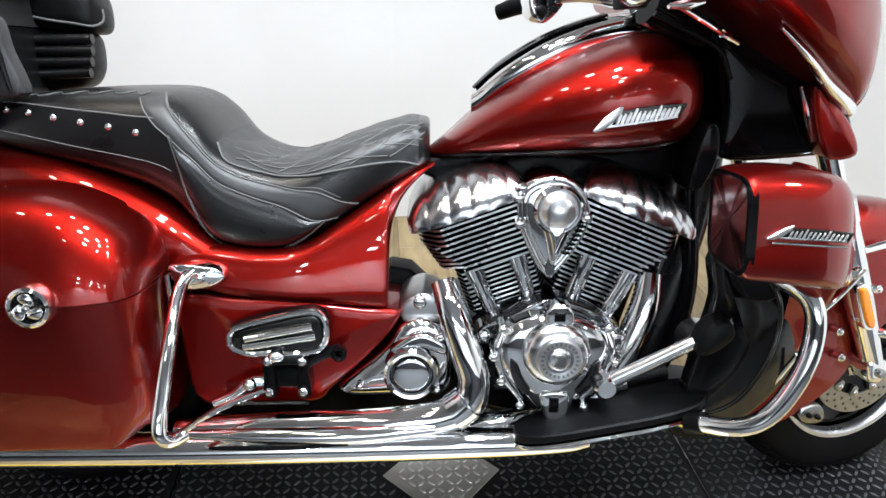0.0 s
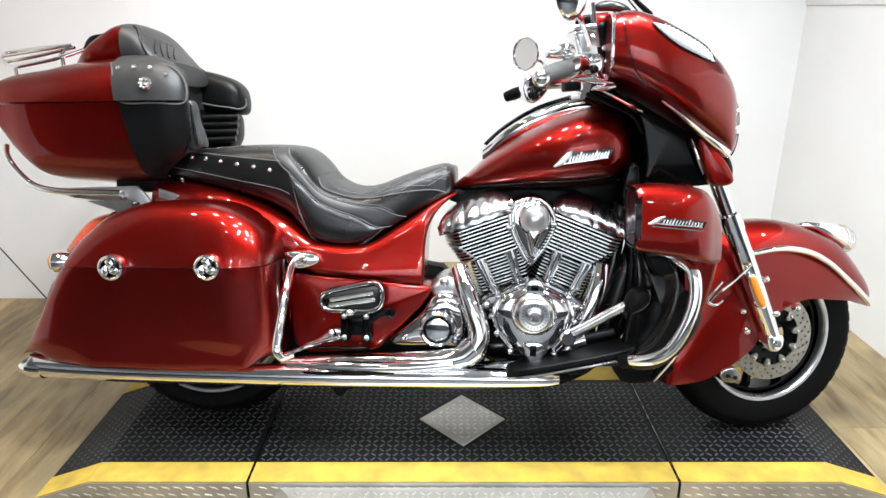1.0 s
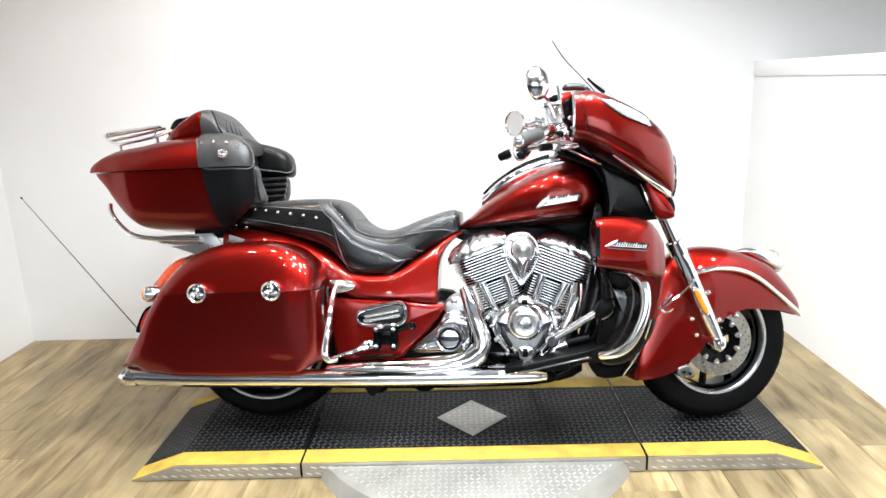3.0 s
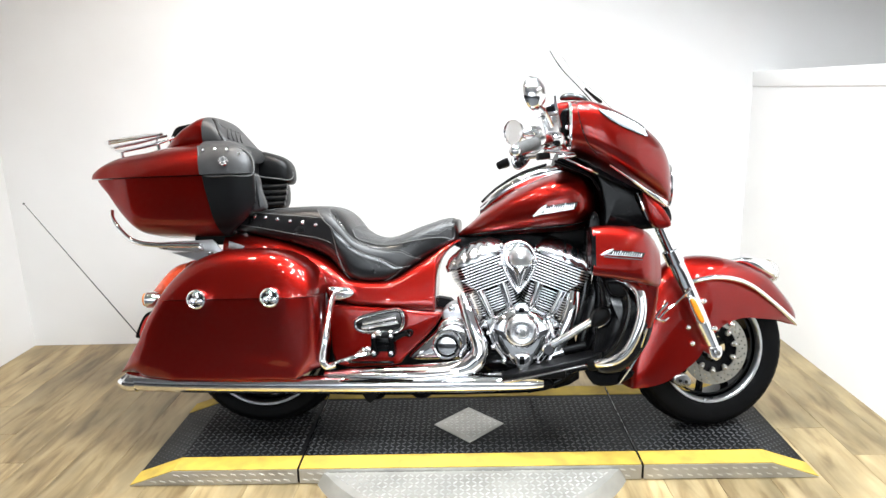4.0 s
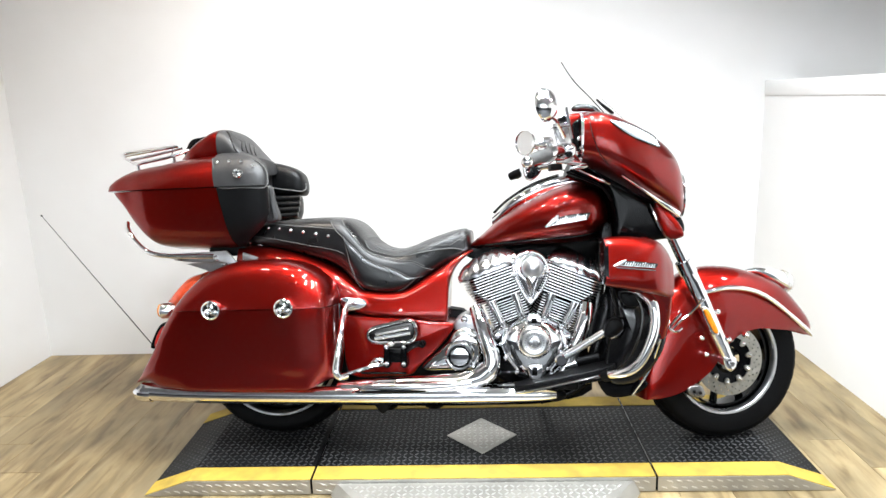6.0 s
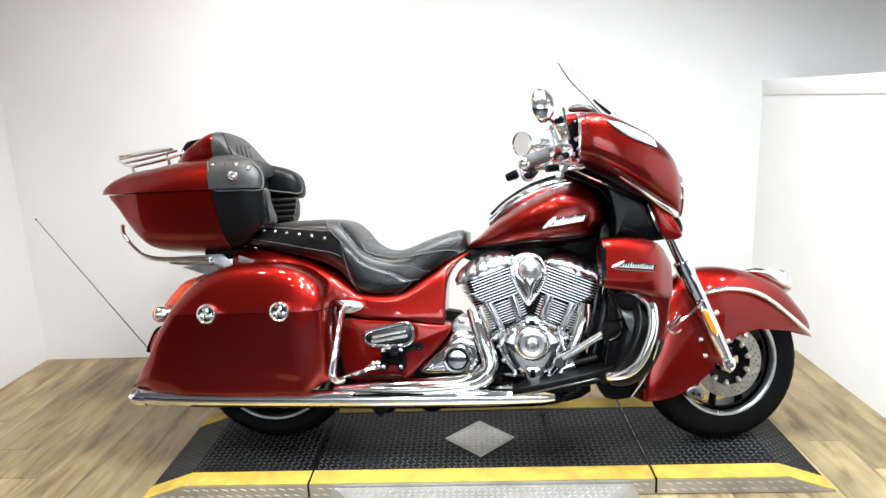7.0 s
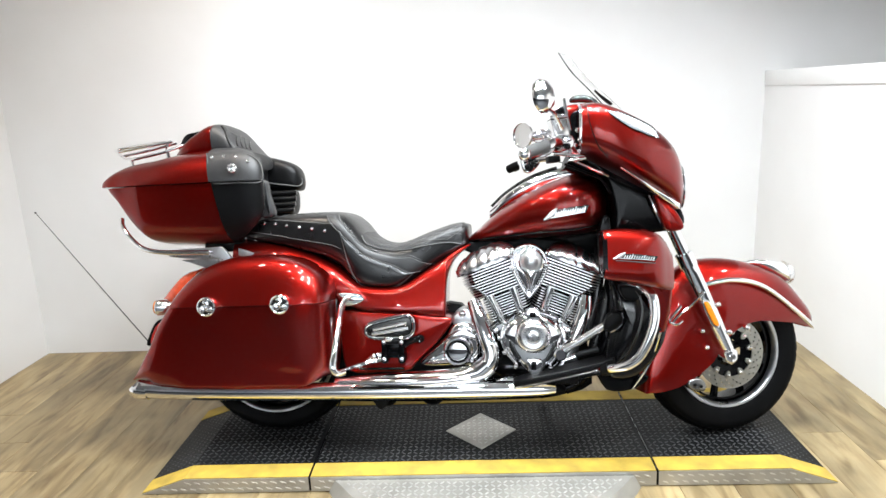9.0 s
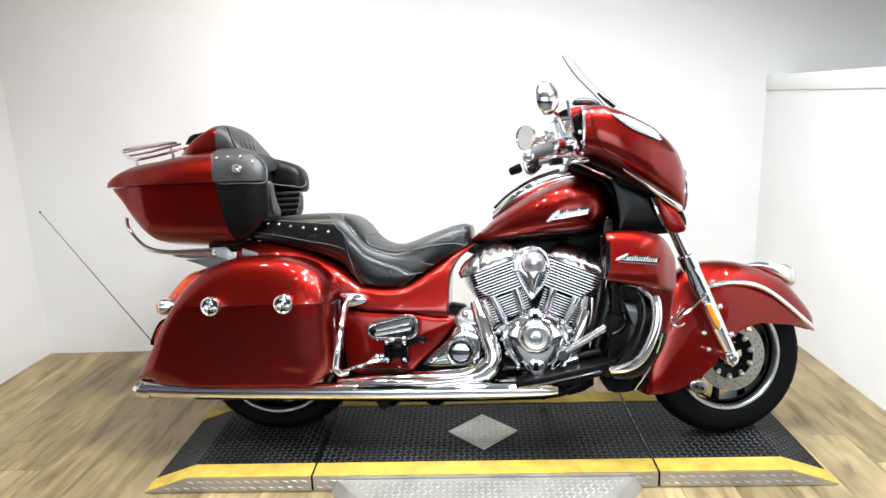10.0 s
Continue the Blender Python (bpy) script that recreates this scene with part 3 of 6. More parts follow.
def wheel(cx, cz, r, half, rim, parent, m, spokes):
    c = Matrix.Translation((cx, 0, cz))
    tread_w = half * 0.92
    prof = [(rim - 0.004, -half * 0.80), (rim + 0.012, -half * 0.94), (rim + 0.035, -half), (r - 0.032, -half * 0.99),
            (r - 0.016, -tread_w * 0.92), (r - 0.006, -tread_w * 0.66), (r, -tread_w * 0.25), (r, tread_w * 0.25), (r - 0.006, tread_w * 0.66),
            (r - 0.016, tread_w * 0.92), (r - 0.032, half * 0.99), (rim + 0.035, half), (rim + 0.012, half * 0.94), (rim - 0.004, half * 0.80)]
    prof = [tuple(v) for v in catmull(prof, 3)]
    hub = part(parent + "_wheel", lathe([(rim - 0.022, -half * 0.55), (rim - 0.026, 0), (rim - 0.022, half * 0.55), (rim - 0.03, half * 0.55),
                                         (rim - 0.034, 0), (rim - 0.03, -half * 0.55)], 64, c, closed=True), BLACK, bike, m=m)
    tyre = part("tyre", lathe(prof, 96, c), RUBBER, hub, "black road tyre")
    blocks = bmesh.new()
    n = int(r * 150)
    lane = [(0.10, 0.0), (0.30, -0.0005), (0.66, -0.006), (0.92, -0.016)]
    for s in (-1, 1):
        for k in range(n):
            rows = []
            for i, (u, drop) in enumerate(lane):
                a0 = 2 * math.pi * (k + 0.28 * i + (0.5 if s > 0 else 0)) / n
                a1 = a0 + 2 * math.pi * 0.66 / n
                q = r + drop
                rows.append([(cx + rr * math.cos(a), s * tread_w * u, cz + rr * math.sin(a)) for rr, a in ((q - 0.002, a0), (q + 0.0022, a0), (q + 0.0022, a1), (q - 0.002, a1))])
            skin(blocks, rows)
    tagged(part("tyre_tread", blocks, RUBBER, hub, smooth=0), kind="stuff")
    for s in (-1, 1):
        e = half * 0.86
        part("rim_lip", lathe([(rim + 0.004, s * e), (rim + 0.002, s * (e + 0.007)), (rim - 0.006, s * (e + 0.006)), (rim - 0.010, s * (e + 0.002)),
                               (rim - 0.012, s * (e - 0.008)), (rim - 0.014, s * half * 0.62), (rim - 0.004, s * half * 0.66)], 80, c, closed=True), SATIN, hub, "polished rim lip")
    part("hub", lathe([(0, -half * 0.95), (0.03, -half * 0.95), (0.036, -half * 0.85), (0.036, -half * 0.4), (0.06, -half * 0.25), (0.06, half * 0.25),
                       (0.036, half * 0.4), (0.036, half * 0.9), (0, half * 0.95)], 32, c), BLACK, hub)
    for k in range(spokes):
        a = 2 * math.pi * k / spokes + 0.2
        d = Vector((math.cos(a), 0, math.sin(a)))
        o = Vector((cx, 0, cz))
        part("spoke", tube([o + d * 0.04, o + d * (rim * 0.5), o + d * (rim - 0.02)], [0.020, 0.013, 0.017], 10, 4, flat=0.6), BLACK, hub)
    return hub


def brake_disc(cx, cz, r0, r1, y, parent):
    bm = bmesh.new()
    n, k = 120, 8
    keep = lambda i, j: not (1 <= j <= 6 and (i * 2 + j * 3) % 10 == 0)
    g = [[bm.verts.new((cx + (r0 + (r1 - r0) * j / k) * math.cos(2 * math.pi * i / n), y, cz + (r0 + (r1 - r0) * j / k) * math.sin(2 * math.pi * i / n))) for j in range(k + 1)] for i in range(n)]
    for i in range(n):
        for j in range(k):
            if keep(i, j):
                bm.faces.new((g[i][j], g[(i + 1) % n][j], g[(i + 1) % n][j + 1], g[i][j + 1]))
    d = part("brake_disc", thick(bm, 0.004), DISC, parent, "drilled steel brake disc", smooth=20)
    part("disc_carrier", lathe([(r0 + 0.004, y + 0.004), (r0 + 0.004, y + 0.009), (0.05, y + 0.016), (0.05, y + 0.010)], 40, Matrix.Translation((cx, 0, cz)), closed=True), BLACK, d)
    for i in range(10):
        a = 2 * math.pi * i / 10 + 0.2
        tab = slab([(r0 - 0.020, -0.004), (r0 - 0.012, -0.009), (r0 + 0.004, -0.010), (r0 + 0.004, 0.010), (r0 - 0.012, 0.009), (r0 - 0.020, 0.004)], -0.004, 0.004, 0.0015, 3)
        m = Matrix.Translation((cx, y, cz)) @ Matrix.Rotation(-a, 4, "Y")
        part("disc_lug", tab, DISC, d, "bright mounting lug", m=m)
        part("lug_bolt", disc((r0 - 0.006, 0), 0.0055, -0.008, 0.002, n=14, dome=0.002), CHROME, d, m=m)
    return d


front_wheel = wheel(-0.003, 0.301, 0.301, 0.064, 0.204, "front", STEER, 10)
brake_disc(-0.003, 0.301, 0.088, 0.132, -0.078, front_wheel)
wheel(-0.848, 0.315, 0.328, 0.094, 0.248, "rear", None, 10)

# ---------- front fork, in the steered frame ----------
fork = part("front_fork", tube([(-0.041, -0.125, 0.323), (-0.102, -0.125, 0.452), (-0.166, -0.125, 0.587), (-0.196, -0.125, 0.648)], [0.022, 0.027, 0.028, 0.026], 20, 5), CHROME, bike, "chrome front fork leg", m=STEER)
part("upper_tube", bar((-0.188, -0.125, 0.633), (-0.260, -0.125, 0.783), 0.0215, 18), CHROME, fork)
part("collar", bar((-0.188, -0.125, 0.629), (-0.209, -0.125, 0.674), 0.031, 20), CHROME, fork)
part("axle_clamp", slab([(-0.062, 0.325), (-0.018, 0.325), (-0.014, 0.292), (-0.030, 0.275), (-0.052, 0.279), (-0.062, 0.300)], -0.146, -0.100, 0.008), CHROME, fork)
part("axle_bolt", disc((-0.037, 0.301), 0.010, -0.156, -0.140, n=6), STEEL, fork)
far = part("fork_leg", tube([(-0.041, -0.125, 0.323), (-0.102, -0.125, 0.452), (-0.166, -0.125, 0.587), (-0.196, -0.125, 0.648)], [0.022, 0.027, 0.028, 0.026], 16, 4), CHROME, fork, m=Matrix.Translation((0, 0.25, 0)))
part("upper_tube", bar((-0.188, -0.125, 0.633), (-0.260, -0.125, 0.783), 0.0215, 14), CHROME, fork, m=Matrix.Translation((0, 0.25, 0)))
refl = part("side_reflector", slab([(-0.150, 0.494), (-0.146, 0.502), (-0.132, 0.498), (-0.112, 0.460), (-0.097, 0.428), (-0.099, 0.415), (-0.113, 0.420), (-0.130, 0.450)], -0.164, -0.150, 0.004), AMBER, fork, "amber side reflector")
part("reflector_frame", slab([(-0.155, 0.495), (-0.148, 0.508), (-0.128, 0.503), (-0.107, 0.462), (-0.091, 0.430), (-0.094, 0.409), (-0.116, 0.414), (-0.136, 0.450)], -0.158, -0.140, 0.002), CHROME, refl)
for spot in ((-0.089, 0.491), (-0.046, 0.390)):
    part("fork_bolt", disc(spot, 0.009, -0.150, -0.110, n=12, dome=0.004), CHROME, fork)
# brake caliper behind the leg
cal = part("brake_caliper", slab([(-0.176, 0.213), (-0.137, 0.220), (-0.115, 0.198), (-0.119, 0.173), (-0.159, 0.175), (-0.181, 0.193)], -0.106, -0.060, 0.006), STEEL, bike, "grey brake caliper", m=STEER)
for c in ((-0.135, 0.191), (-0.159, 0.198)):
    part("caliper_bolt", disc(c, 0.006, -0.112, -0.10, n=14, dome=0.002), MATT_BLACK, cal)
part("brake_hose", tube([(-0.148, -0.160, 0.539), (-0.205, -0.165, 0.491), (-0.249, -0.170, 0.463), (-0.277, -0.170, 0.434)], 0.004, 10, 5), CHROME, bike, "braided chrome brake hose", m=STEER)
part("hose_clip", tube([(-0.243, -0.170, 0.492), (-0.273, -0.175, 0.464), (-0.288, -0.175, 0.441), (-0.263, -0.175, 0.429), (-0.240, -0.172, 0.440)], 0.004, 10, 5), CHROME, bike, m=STEER)

# ---------- front fender ----------
FENDER = [((0.379, 0.372), (0.379, 0.366), 0.02),
          ((0.361, 0.430), (0.267, 0.398), 0.075),
          ((0.303, 0.506), (0.174, 0.411), 0.098),
          ((0.231, 0.576), (0.096, 0.416), 0.106),
          ((0.132, 0.620), (0.033, 0.398), 0.108),
          ((0.015, 0.646), (-0.016, 0.365), 0.110),
          ((-0.100, 0.642), (-0.053, 0.317), 0.110),
          ((-0.196, 0.598), (-0.084, 0.272), 0.110),
          ((-0.264, 0.506), (-0.132, 0.234), 0.110),
          ((-0.314, 0.380), (-0.197, 0.196), 0.108),
          ((-0.342, 0.265), (-0.264, 0.177), 0.104),
          ((-0.338, 0.169), (-0.324, 0.169), 0.09)]


def fender_shell(rows, p=2.6, seg=4, n=28, grow=0.0):
    bm = bmesh.new()
    flat = catmull([(*t, *s, w) for t, s, w in rows], seg)
    rings = []
    for tx, tz, sx, sz, w in flat:
        ring = []
        for k in range(n + 1):
            a = math.pi * k / n
            c, s = math.cos(a), math.sin(a)
            y = -math.copysign(abs(c) ** (2 / p), c) * (w + grow)
            f = s ** (2 / p)
            y *= 1 - 0.10 * (1 - f)
            ring.append((sx + (tx - sx) * f, y, sz + (tz - sz) * f))
        rings.append(ring)
    return skin(bm, rings, False, False)


fender = part("front_fender", thick(fender_shell(FENDER), 0.004), RED, bike, "deep valanced candy-red front fender", m=STEER)
part("fender_trim", tube([(-0.148, -0.109, 0.550), (-0.098, -0.110, 0.562), (-0.023, -0.110, 0.572), (0.066, -0.108, 0.561), (0.145, -0.104, 0.526), (0.240, -0.094, 0.458), (0.296, -0.080, 0.418), (0.342, -0.058, 0.388), (0.372, -0.030, 0.372)], [0.006, 0.008, 0.009, 0.009, 0.009, 0.009, 0.009, 0.008, 0.005], 12, 6), CHROME, fender, "chrome trim strip")
lampl = Loft([(0.113, 0.620, 0.633, 0.012, 0, 2.2), (0.155, 0.610, 0.640, 0.030, 0, 2.2), (0.208, 0.578, 0.637, 0.040, 0, 2.2),
              (0.260, 0.551, 0.623, 0.042, 0, 2.2), (0.284, 0.546, 0.612, 0.040, 0, 2.2)])
lamp_f = part("fender_lamp", lampl.mesh(28), CHROME, fender, "chrome running lamp on the fender")
part("lens", patch(lampl, 0.80, 0.995, 0.0, 0.99, 0.003, 6, 30), glass("clear_lens", (0.95, 0.95, 0.95), 0.08), lamp_f)
for c in ((-0.118, 0.334), (-0.135, 0.394), (0.040, 0.398)):
    part("fender_bolt", disc(c, 0.009, -0.124, -0.104, n=14, dome=0.004), CHROME, fender)

# ---------- handlebar fairing ----------
FAIR = Loft([(0.334, 1.020, 1.196, 0.370, 0, 4.4), (0.384, 1.004, 1.203, 0.385, 0, 4.4), (0.453, 0.965, 1.185, 0.385, 0, 4.2),
             (0.540, 0.913, 1.148, 0.355, 0, 3.9), (0.609, 0.874, 1.110, 0.312, 0, 3.5), (0.660, 0.838, 1.066, 0.268, 0, 3.2),
             (0.689, 0.814, 1.018, 0.220, 0, 2.8), (0.714, 0.823, 0.978, 0.150, 0, 2.5)], 6)
fairing = part("fairing", FAIR.mesh(56), RED, bike, "large candy-red handlebar fairing")
LENS_TOP = [(0.215, 0.046), (0.315, 0.072), (0.413, 0.090), (0.490, 0.098), (0.526, 0.056)]
LENS_LOW = [(0.215, 0.042), (0.262, 0.024), (0.340, 0.016), (0.438, 0.025), (0.522, 0.044)]
lens_f = padded(FAIR, fairing, "headlamp_lens", LENS_LOW, LENS_TOP, 0.004, LENS_WHITE, 30, 8, 0.003, label="wedge-shaped lamp lens with ribs, its reflected white put into the colour")
for k in range(13):
    st = 0.27 + 0.019 * k
    part("lens_rib", tube([tuple(v + Vector((0, -0.006, 0))) for v in FAIR.line([(st, 0.026 + 0.0008 * k), (st + 0.004, 0.045 + 0.001 * k), (st + 0.008, 0.062 + 0.0022 * k)], 0.002, 3)], 0.0018, 6, 1), SATIN, lens_f)
part("lens_edge", tube([tuple(v) for v in FAIR.line(LENS_LOW, 0.003, 5)], 0.0018, 8, 2), SMOKED, lens_f)
part("lens_edge", tube([tuple(v) for v in FAIR.line(LENS_TOP, 0.003, 5)], 0.0022, 8, 2), SMOKED, lens_f)
# strip laid where the fairing's under-curve reflects white
part("edge_glint", tube([FAIR.at(st, u % 1.0) + Vector((0.002, -0.003, -0.006)) for st, u in ((0.30, -0.125), (0.42, -0.136), (0.54, -0.148), (0.66, -0.143), (0.76, -0.133), (0.82, -0.110))], [0.004, 0.007, 0.011, 0.014, 0.014, 0.009], 12, 6), CHROME, fairing, "chrome strip standing in for the lower edge's bright reflection")
part("rear_trim", tube([FAIR.at(0.0, u) + Vector((-0.004, -0.002, 0)) for u in (0.92, 0.97, 0.02, 0.08, 0.14, 0.20)], 0.0045, 10, 5), CHROME, fairing, "chrome edge strip")
part("front_lens", patch(FAIR, 0.90, 0.99, -0.12, 0.20, 0.004, 10, 14), CHROME, fairing, "bright headlamp rim")
part("panel_line", tube([tuple(v) for v in FAIR.line([(0.040, 0.110), (0.046, 0.085), (0.065, 0.005), (0.100, -0.009), (0.148, -0.062), (0.218, -0.112)], 0.0004, 6)], 0.0016, 8, 2), SMOKED, fairing)
# dashboard pod behind the fairing
dash = Loft([(0.256, 1.166, 1.188, 0.030, -.15, 2.8), (0.272, 1.152, 1.200, 0.052, -.15, 3.0), (0.310, 1.146, 1.212, 0.062, -.15, 3.2), (0.366, 1.142, 1.216, 0.066, -.15, 3.2)], 4)
dash_ob = part("dashboard", dash.mesh(40), RED, bike, "red and black inner dashboard with chrome fittings")
part("dash_top", tube([(0.312, -0.140, 1.230), (0.328, -0.140, 1.236), (0.356, -0.140, 1.238), (0.392, -0.140, 1.230), (0.418, -0.140, 1.208)], [0.006, 0.013, 0.014, 0.012, 0.008], 12, 4), TUBE_BLACK, dash_ob, "black padded dash top")
gauge = part("gauge_face", slab([(0.255, 1.180), (0.271, 1.193), (0.292, 1.194), (0.288, 1.168), (0.264, 1.162)], -0.222, -0.19, 0.004, 4), BLACK, dash_ob, "dark round gauge")
part("gauge_rim", tube([(x, -0.220, z) for x, z in ((0.253, 1.180), (0.270, 1.195), (0.294, 1.196), (0.290, 1.166), (0.263, 1.160))], 0.0028, 8, 4, closed=True), CHROME, gauge)
# black slab in place of the shade behind the fairing edge
part("dash_shade", slab([(0.312, 1.174), (0.366, 1.174), (0.370, 1.020), (0.318, 1.000), (0.300, 1.040), (0.306, 1.110)], -0.228, -0.05, 0.010, 4), BLACK, dash_ob, "black slab standing for the shade inside the dash")
for x, z, q in ((0.330, 1.112, 0.008), (0.336, 1.078, 0.006), (0.322, 1.060, 0.007), (0.334, 1.036, 0.009)):
    part("dash_knob", disc((x, z), q, -0.246, -0.22, 0.003, 16, dome=0.003), CHROME, dash_ob)
# windscreen
scr = bmesh.new()
rows = []
for (ex, ez), bulge in zip(catmull([(0.433, 1.188), (0.375, 1.255), (0.314, 1.322), (0.271, 1.390)], 5), np.linspace(0.10, 0.07, 16)):
    rows.append([(ex + bulge * (1 - (v / 10) ** 2) , 0.22 * v / 10 * (1 - 0.12 * max(0, ez - 1.15)), ez + 0.006 * (1 - (v / 10) ** 2)) for v in range(-10, 11)])
skin(scr, rows, False, False)
screen = part("windscreen", thick(scr, 0.0035), GLASS, bike, "clear curved windscreen")
screen.visible_shadow = False
part("screen_edge", tube([rows[i][0] for i in range(0, len(rows), 3)], 0.0006, 8, 4), MATT_BLACK, screen)
part("screen_mount", slab([(0.394, 1.250), (0.402, 1.246), (0.452, 1.206), (0.444, 1.202), (0.420, 1.222)], -0.222, -0.20, 0.003), MATT_BLACK, screen)

# ---------- handlebar, grips, mirrors ----------
hbar = part("handlebar", tube([(-0.792, -0.340, 1.022), (-0.727, -0.270, 1.043), (-0.652, -0.180, 1.047), (-0.575, -0.080, 1.014), (-0.541, -0.000, 1.008), (-0.545, 0.100, 1.023), (-0.588, 0.220, 1.046), (-0.643, 0.310, 1.044)], 0.0135, 14, 6), CHROME, bike, "chrome handlebar", m=STEER)
part("grip", tube([(-0.765, -0.310, 1.030), (-0.792, -0.340, 1.021), (-0.830, -0.380, 1.007), (-0.863, -0.420, 0.994)], [0.0175, 0.0195, 0.0195, 0.0175], 18, 5), GRIP, hbar, "grey rubber grip")
part("grip_end", ball((-0.867, -0.425, 0.992), 0.019, n=16), CHROME, hbar, "chrome grip end")
part("grip", tube([(-0.653, 0.320, 1.038), (-0.680, 0.370, 1.031), (-0.706, 0.400, 1.020)], [0.017, 0.019, 0.017], 16, 5), MATT_BLACK, hbar, "black rubber grip")
part("switch_housing", tube([(-0.768, -0.312, 1.030), (-0.748, -0.292, 1.038), (-0.716, -0.258, 1.046), (-0.700, -0.240, 1.048)], [0.020, 0.024, 0.024, 0.020], 18, 4), CHROME, hbar, "chrome switch housing")
perch = part("mirror_clamp", slab([(-0.797, 1.076), (-0.762, 1.090), (-0.738, 1.086), (-0.736, 1.062), (-0.790, 1.058)], -0.276, -0.240, 0.007, 4, 0.004), CHROME, hbar, "chrome mirror clamp")
part("clamp_bolt", disc((-0.757, 1.075), 0.007, -0.288, -0.27, 0.002, 14, dome=0.002), CHROME, perch)
# fluid reservoir and lever perch
res = part("reservoir", slab([(-0.724, 1.124), (-0.673, 1.130), (-0.661, 1.073), (-0.710, 1.069)], -0.238, -0.185, 0.005, smooth=False), CHROME, hbar, "chrome brake fluid reservoir")
part("reservoir_face", slab([(-0.716, 1.117), (-0.690, 1.121), (-0.683, 1.079), (-0.703, 1.076)], -0.2405, -0.230, 0.002, smooth=False), SATIN, res, "pale satin sight panel")
part("reservoir_lid", slab([(-0.728, 1.137), (-0.671, 1.143), (-0.669, 1.131), (-0.727, 1.125)], -0.242, -0.181, 0.003, smooth=False), CHROME, res)
lever_perch = part("lever_perch", slab([(-0.716, 1.070), (-0.664, 1.082), (-0.640, 1.068), (-0.642, 1.040), (-0.676, 1.024), (-0.704, 1.028), (-0.722, 1.046)], -0.226, -0.165, 0.012, 4, 0.006), CHROME, hbar, "chrome lever perch")
for c, q, m in (((-0.700, 1.054), 0.010, SMOKED), ((-0.662, 1.062), 0.008, CHROME), ((-0.668, 1.038), 0.009, BLACK), ((-0.690, 1.038), 0.006, CHROME)):
    part("perch_bolt", disc(c, q, -0.240, -0.21, 0.002, 14, dome=0.002), m, lever_perch)
part("lever", tube([(-0.738, -0.300, 1.030), (-0.757, -0.318, 1.012), (-0.784, -0.345, 0.998), (-0.815, -0.375, 0.993), (-0.846, -0.410, 0.984)], [0.009, 0.008, 0.007, 0.0065, 0.008], 10, 5, flat=0.6), CHROME, hbar, "chrome brake lever")
part("mirror_arm", tube([(-0.666, -0.200, 1.200), (-0.659, -0.200, 1.154), (-0.648, -0.200, 1.095)], [0.005, 0.006, 0.008], 10, 4), CHROME, hbar)
part("lever", tube([(-0.611, 0.260, 1.066), (-0.623, 0.330, 1.056), (-0.654, 0.400, 1.029), (-0.671, 0.430, 1.018)], [0.010, 0.008, 0.007, 0.009], 10, 5, flat=0.6), CHROME, hbar, "chrome clutch lever")
pod_f = part("switch_pod", slab([(-0.682, 1.069), (-0.625, 1.078), (-0.608, 1.045), (-0.612, 1.022), (-0.650, 0.993), (-0.680, 1.012)], 0.272, 0.320, 0.008, 4), CHROME, hbar, "chrome switch pod with black buttons")
part("switch_button", disc((-0.661, 1.017), 0.0115, 0.262, 0.28, 0.003, 20, dome=0.002), MATT_BLACK, pod_f)
for dx, dz, w, h in ((-0.660, 1.050, 0.010, 0.005), (-0.634, 1.056, 0.008, 0.006), (-0.640, 1.034, 0.005, 0.008), (-0.628, 1.022, 0.005, 0.007), (-0.668, 1.036, 0.006, 0.004)):
    part("switch_button", box(dx - w, dx + w, 0.266, 0.280, dz - h, dz + h, 0.0015), MATT_BLACK, pod_f)
# clamp, cross bars and cables in the middle
part("riser", tube([(-0.616, -0.060, 1.006), (-0.564, -0.060, 0.986), (-0.501, -0.060, 0.961)], [0.03, 0.028, 0.022], 12, 4), BLACK, hbar, "black handlebar clamp")
part("clamp_bar", tube([(-0.690, -0.150, 1.025), (-0.635, -0.150, 1.021), (-0.580, -0.150, 1.016)], [0.006, 0.008, 0.007], 12, 4), CHROME, hbar)
part("clamp_bar", tube([(-0.640, -0.155, 1.000), (-0.608, -0.155, 1.004), (-0.578, -0.155, 1.010)], [0.004, 0.009, 0.006], 12, 4), CHROME, hbar)
part("control_cable", tube([(-0.622, -0.150, 1.002), (-0.571, -0.150, 0.980), (-0.523, -0.145, 0.960), (-0.488, -0.135, 0.949)], 0.0038, 10, 5), CHROME, hbar, "braided chrome cable")
part("cable_joint", bar((-0.530, -0.146, 0.963), (-0.512, -0.142, 0.957), 0.0065, 10), CHROME, hbar)
part("control_cable", tube([(-0.640, -0.120, 0.992), (-0.580, -0.130, 0.966), (-0.510, -0.120, 0.938), (-0.466, -0.100, 0.892)], 0.005, 8, 5), MATT_BLACK, hbar)
part("cable_box", box(-0.021, 0.021, -0.02, 0.02, -0.012, 0.012, 0.004), MATT_BLACK, hbar, m=Matrix.Translation((-0.674, -0.100, 1.010)) @ Matrix.Rotation(-0.1, 4, "Y"))


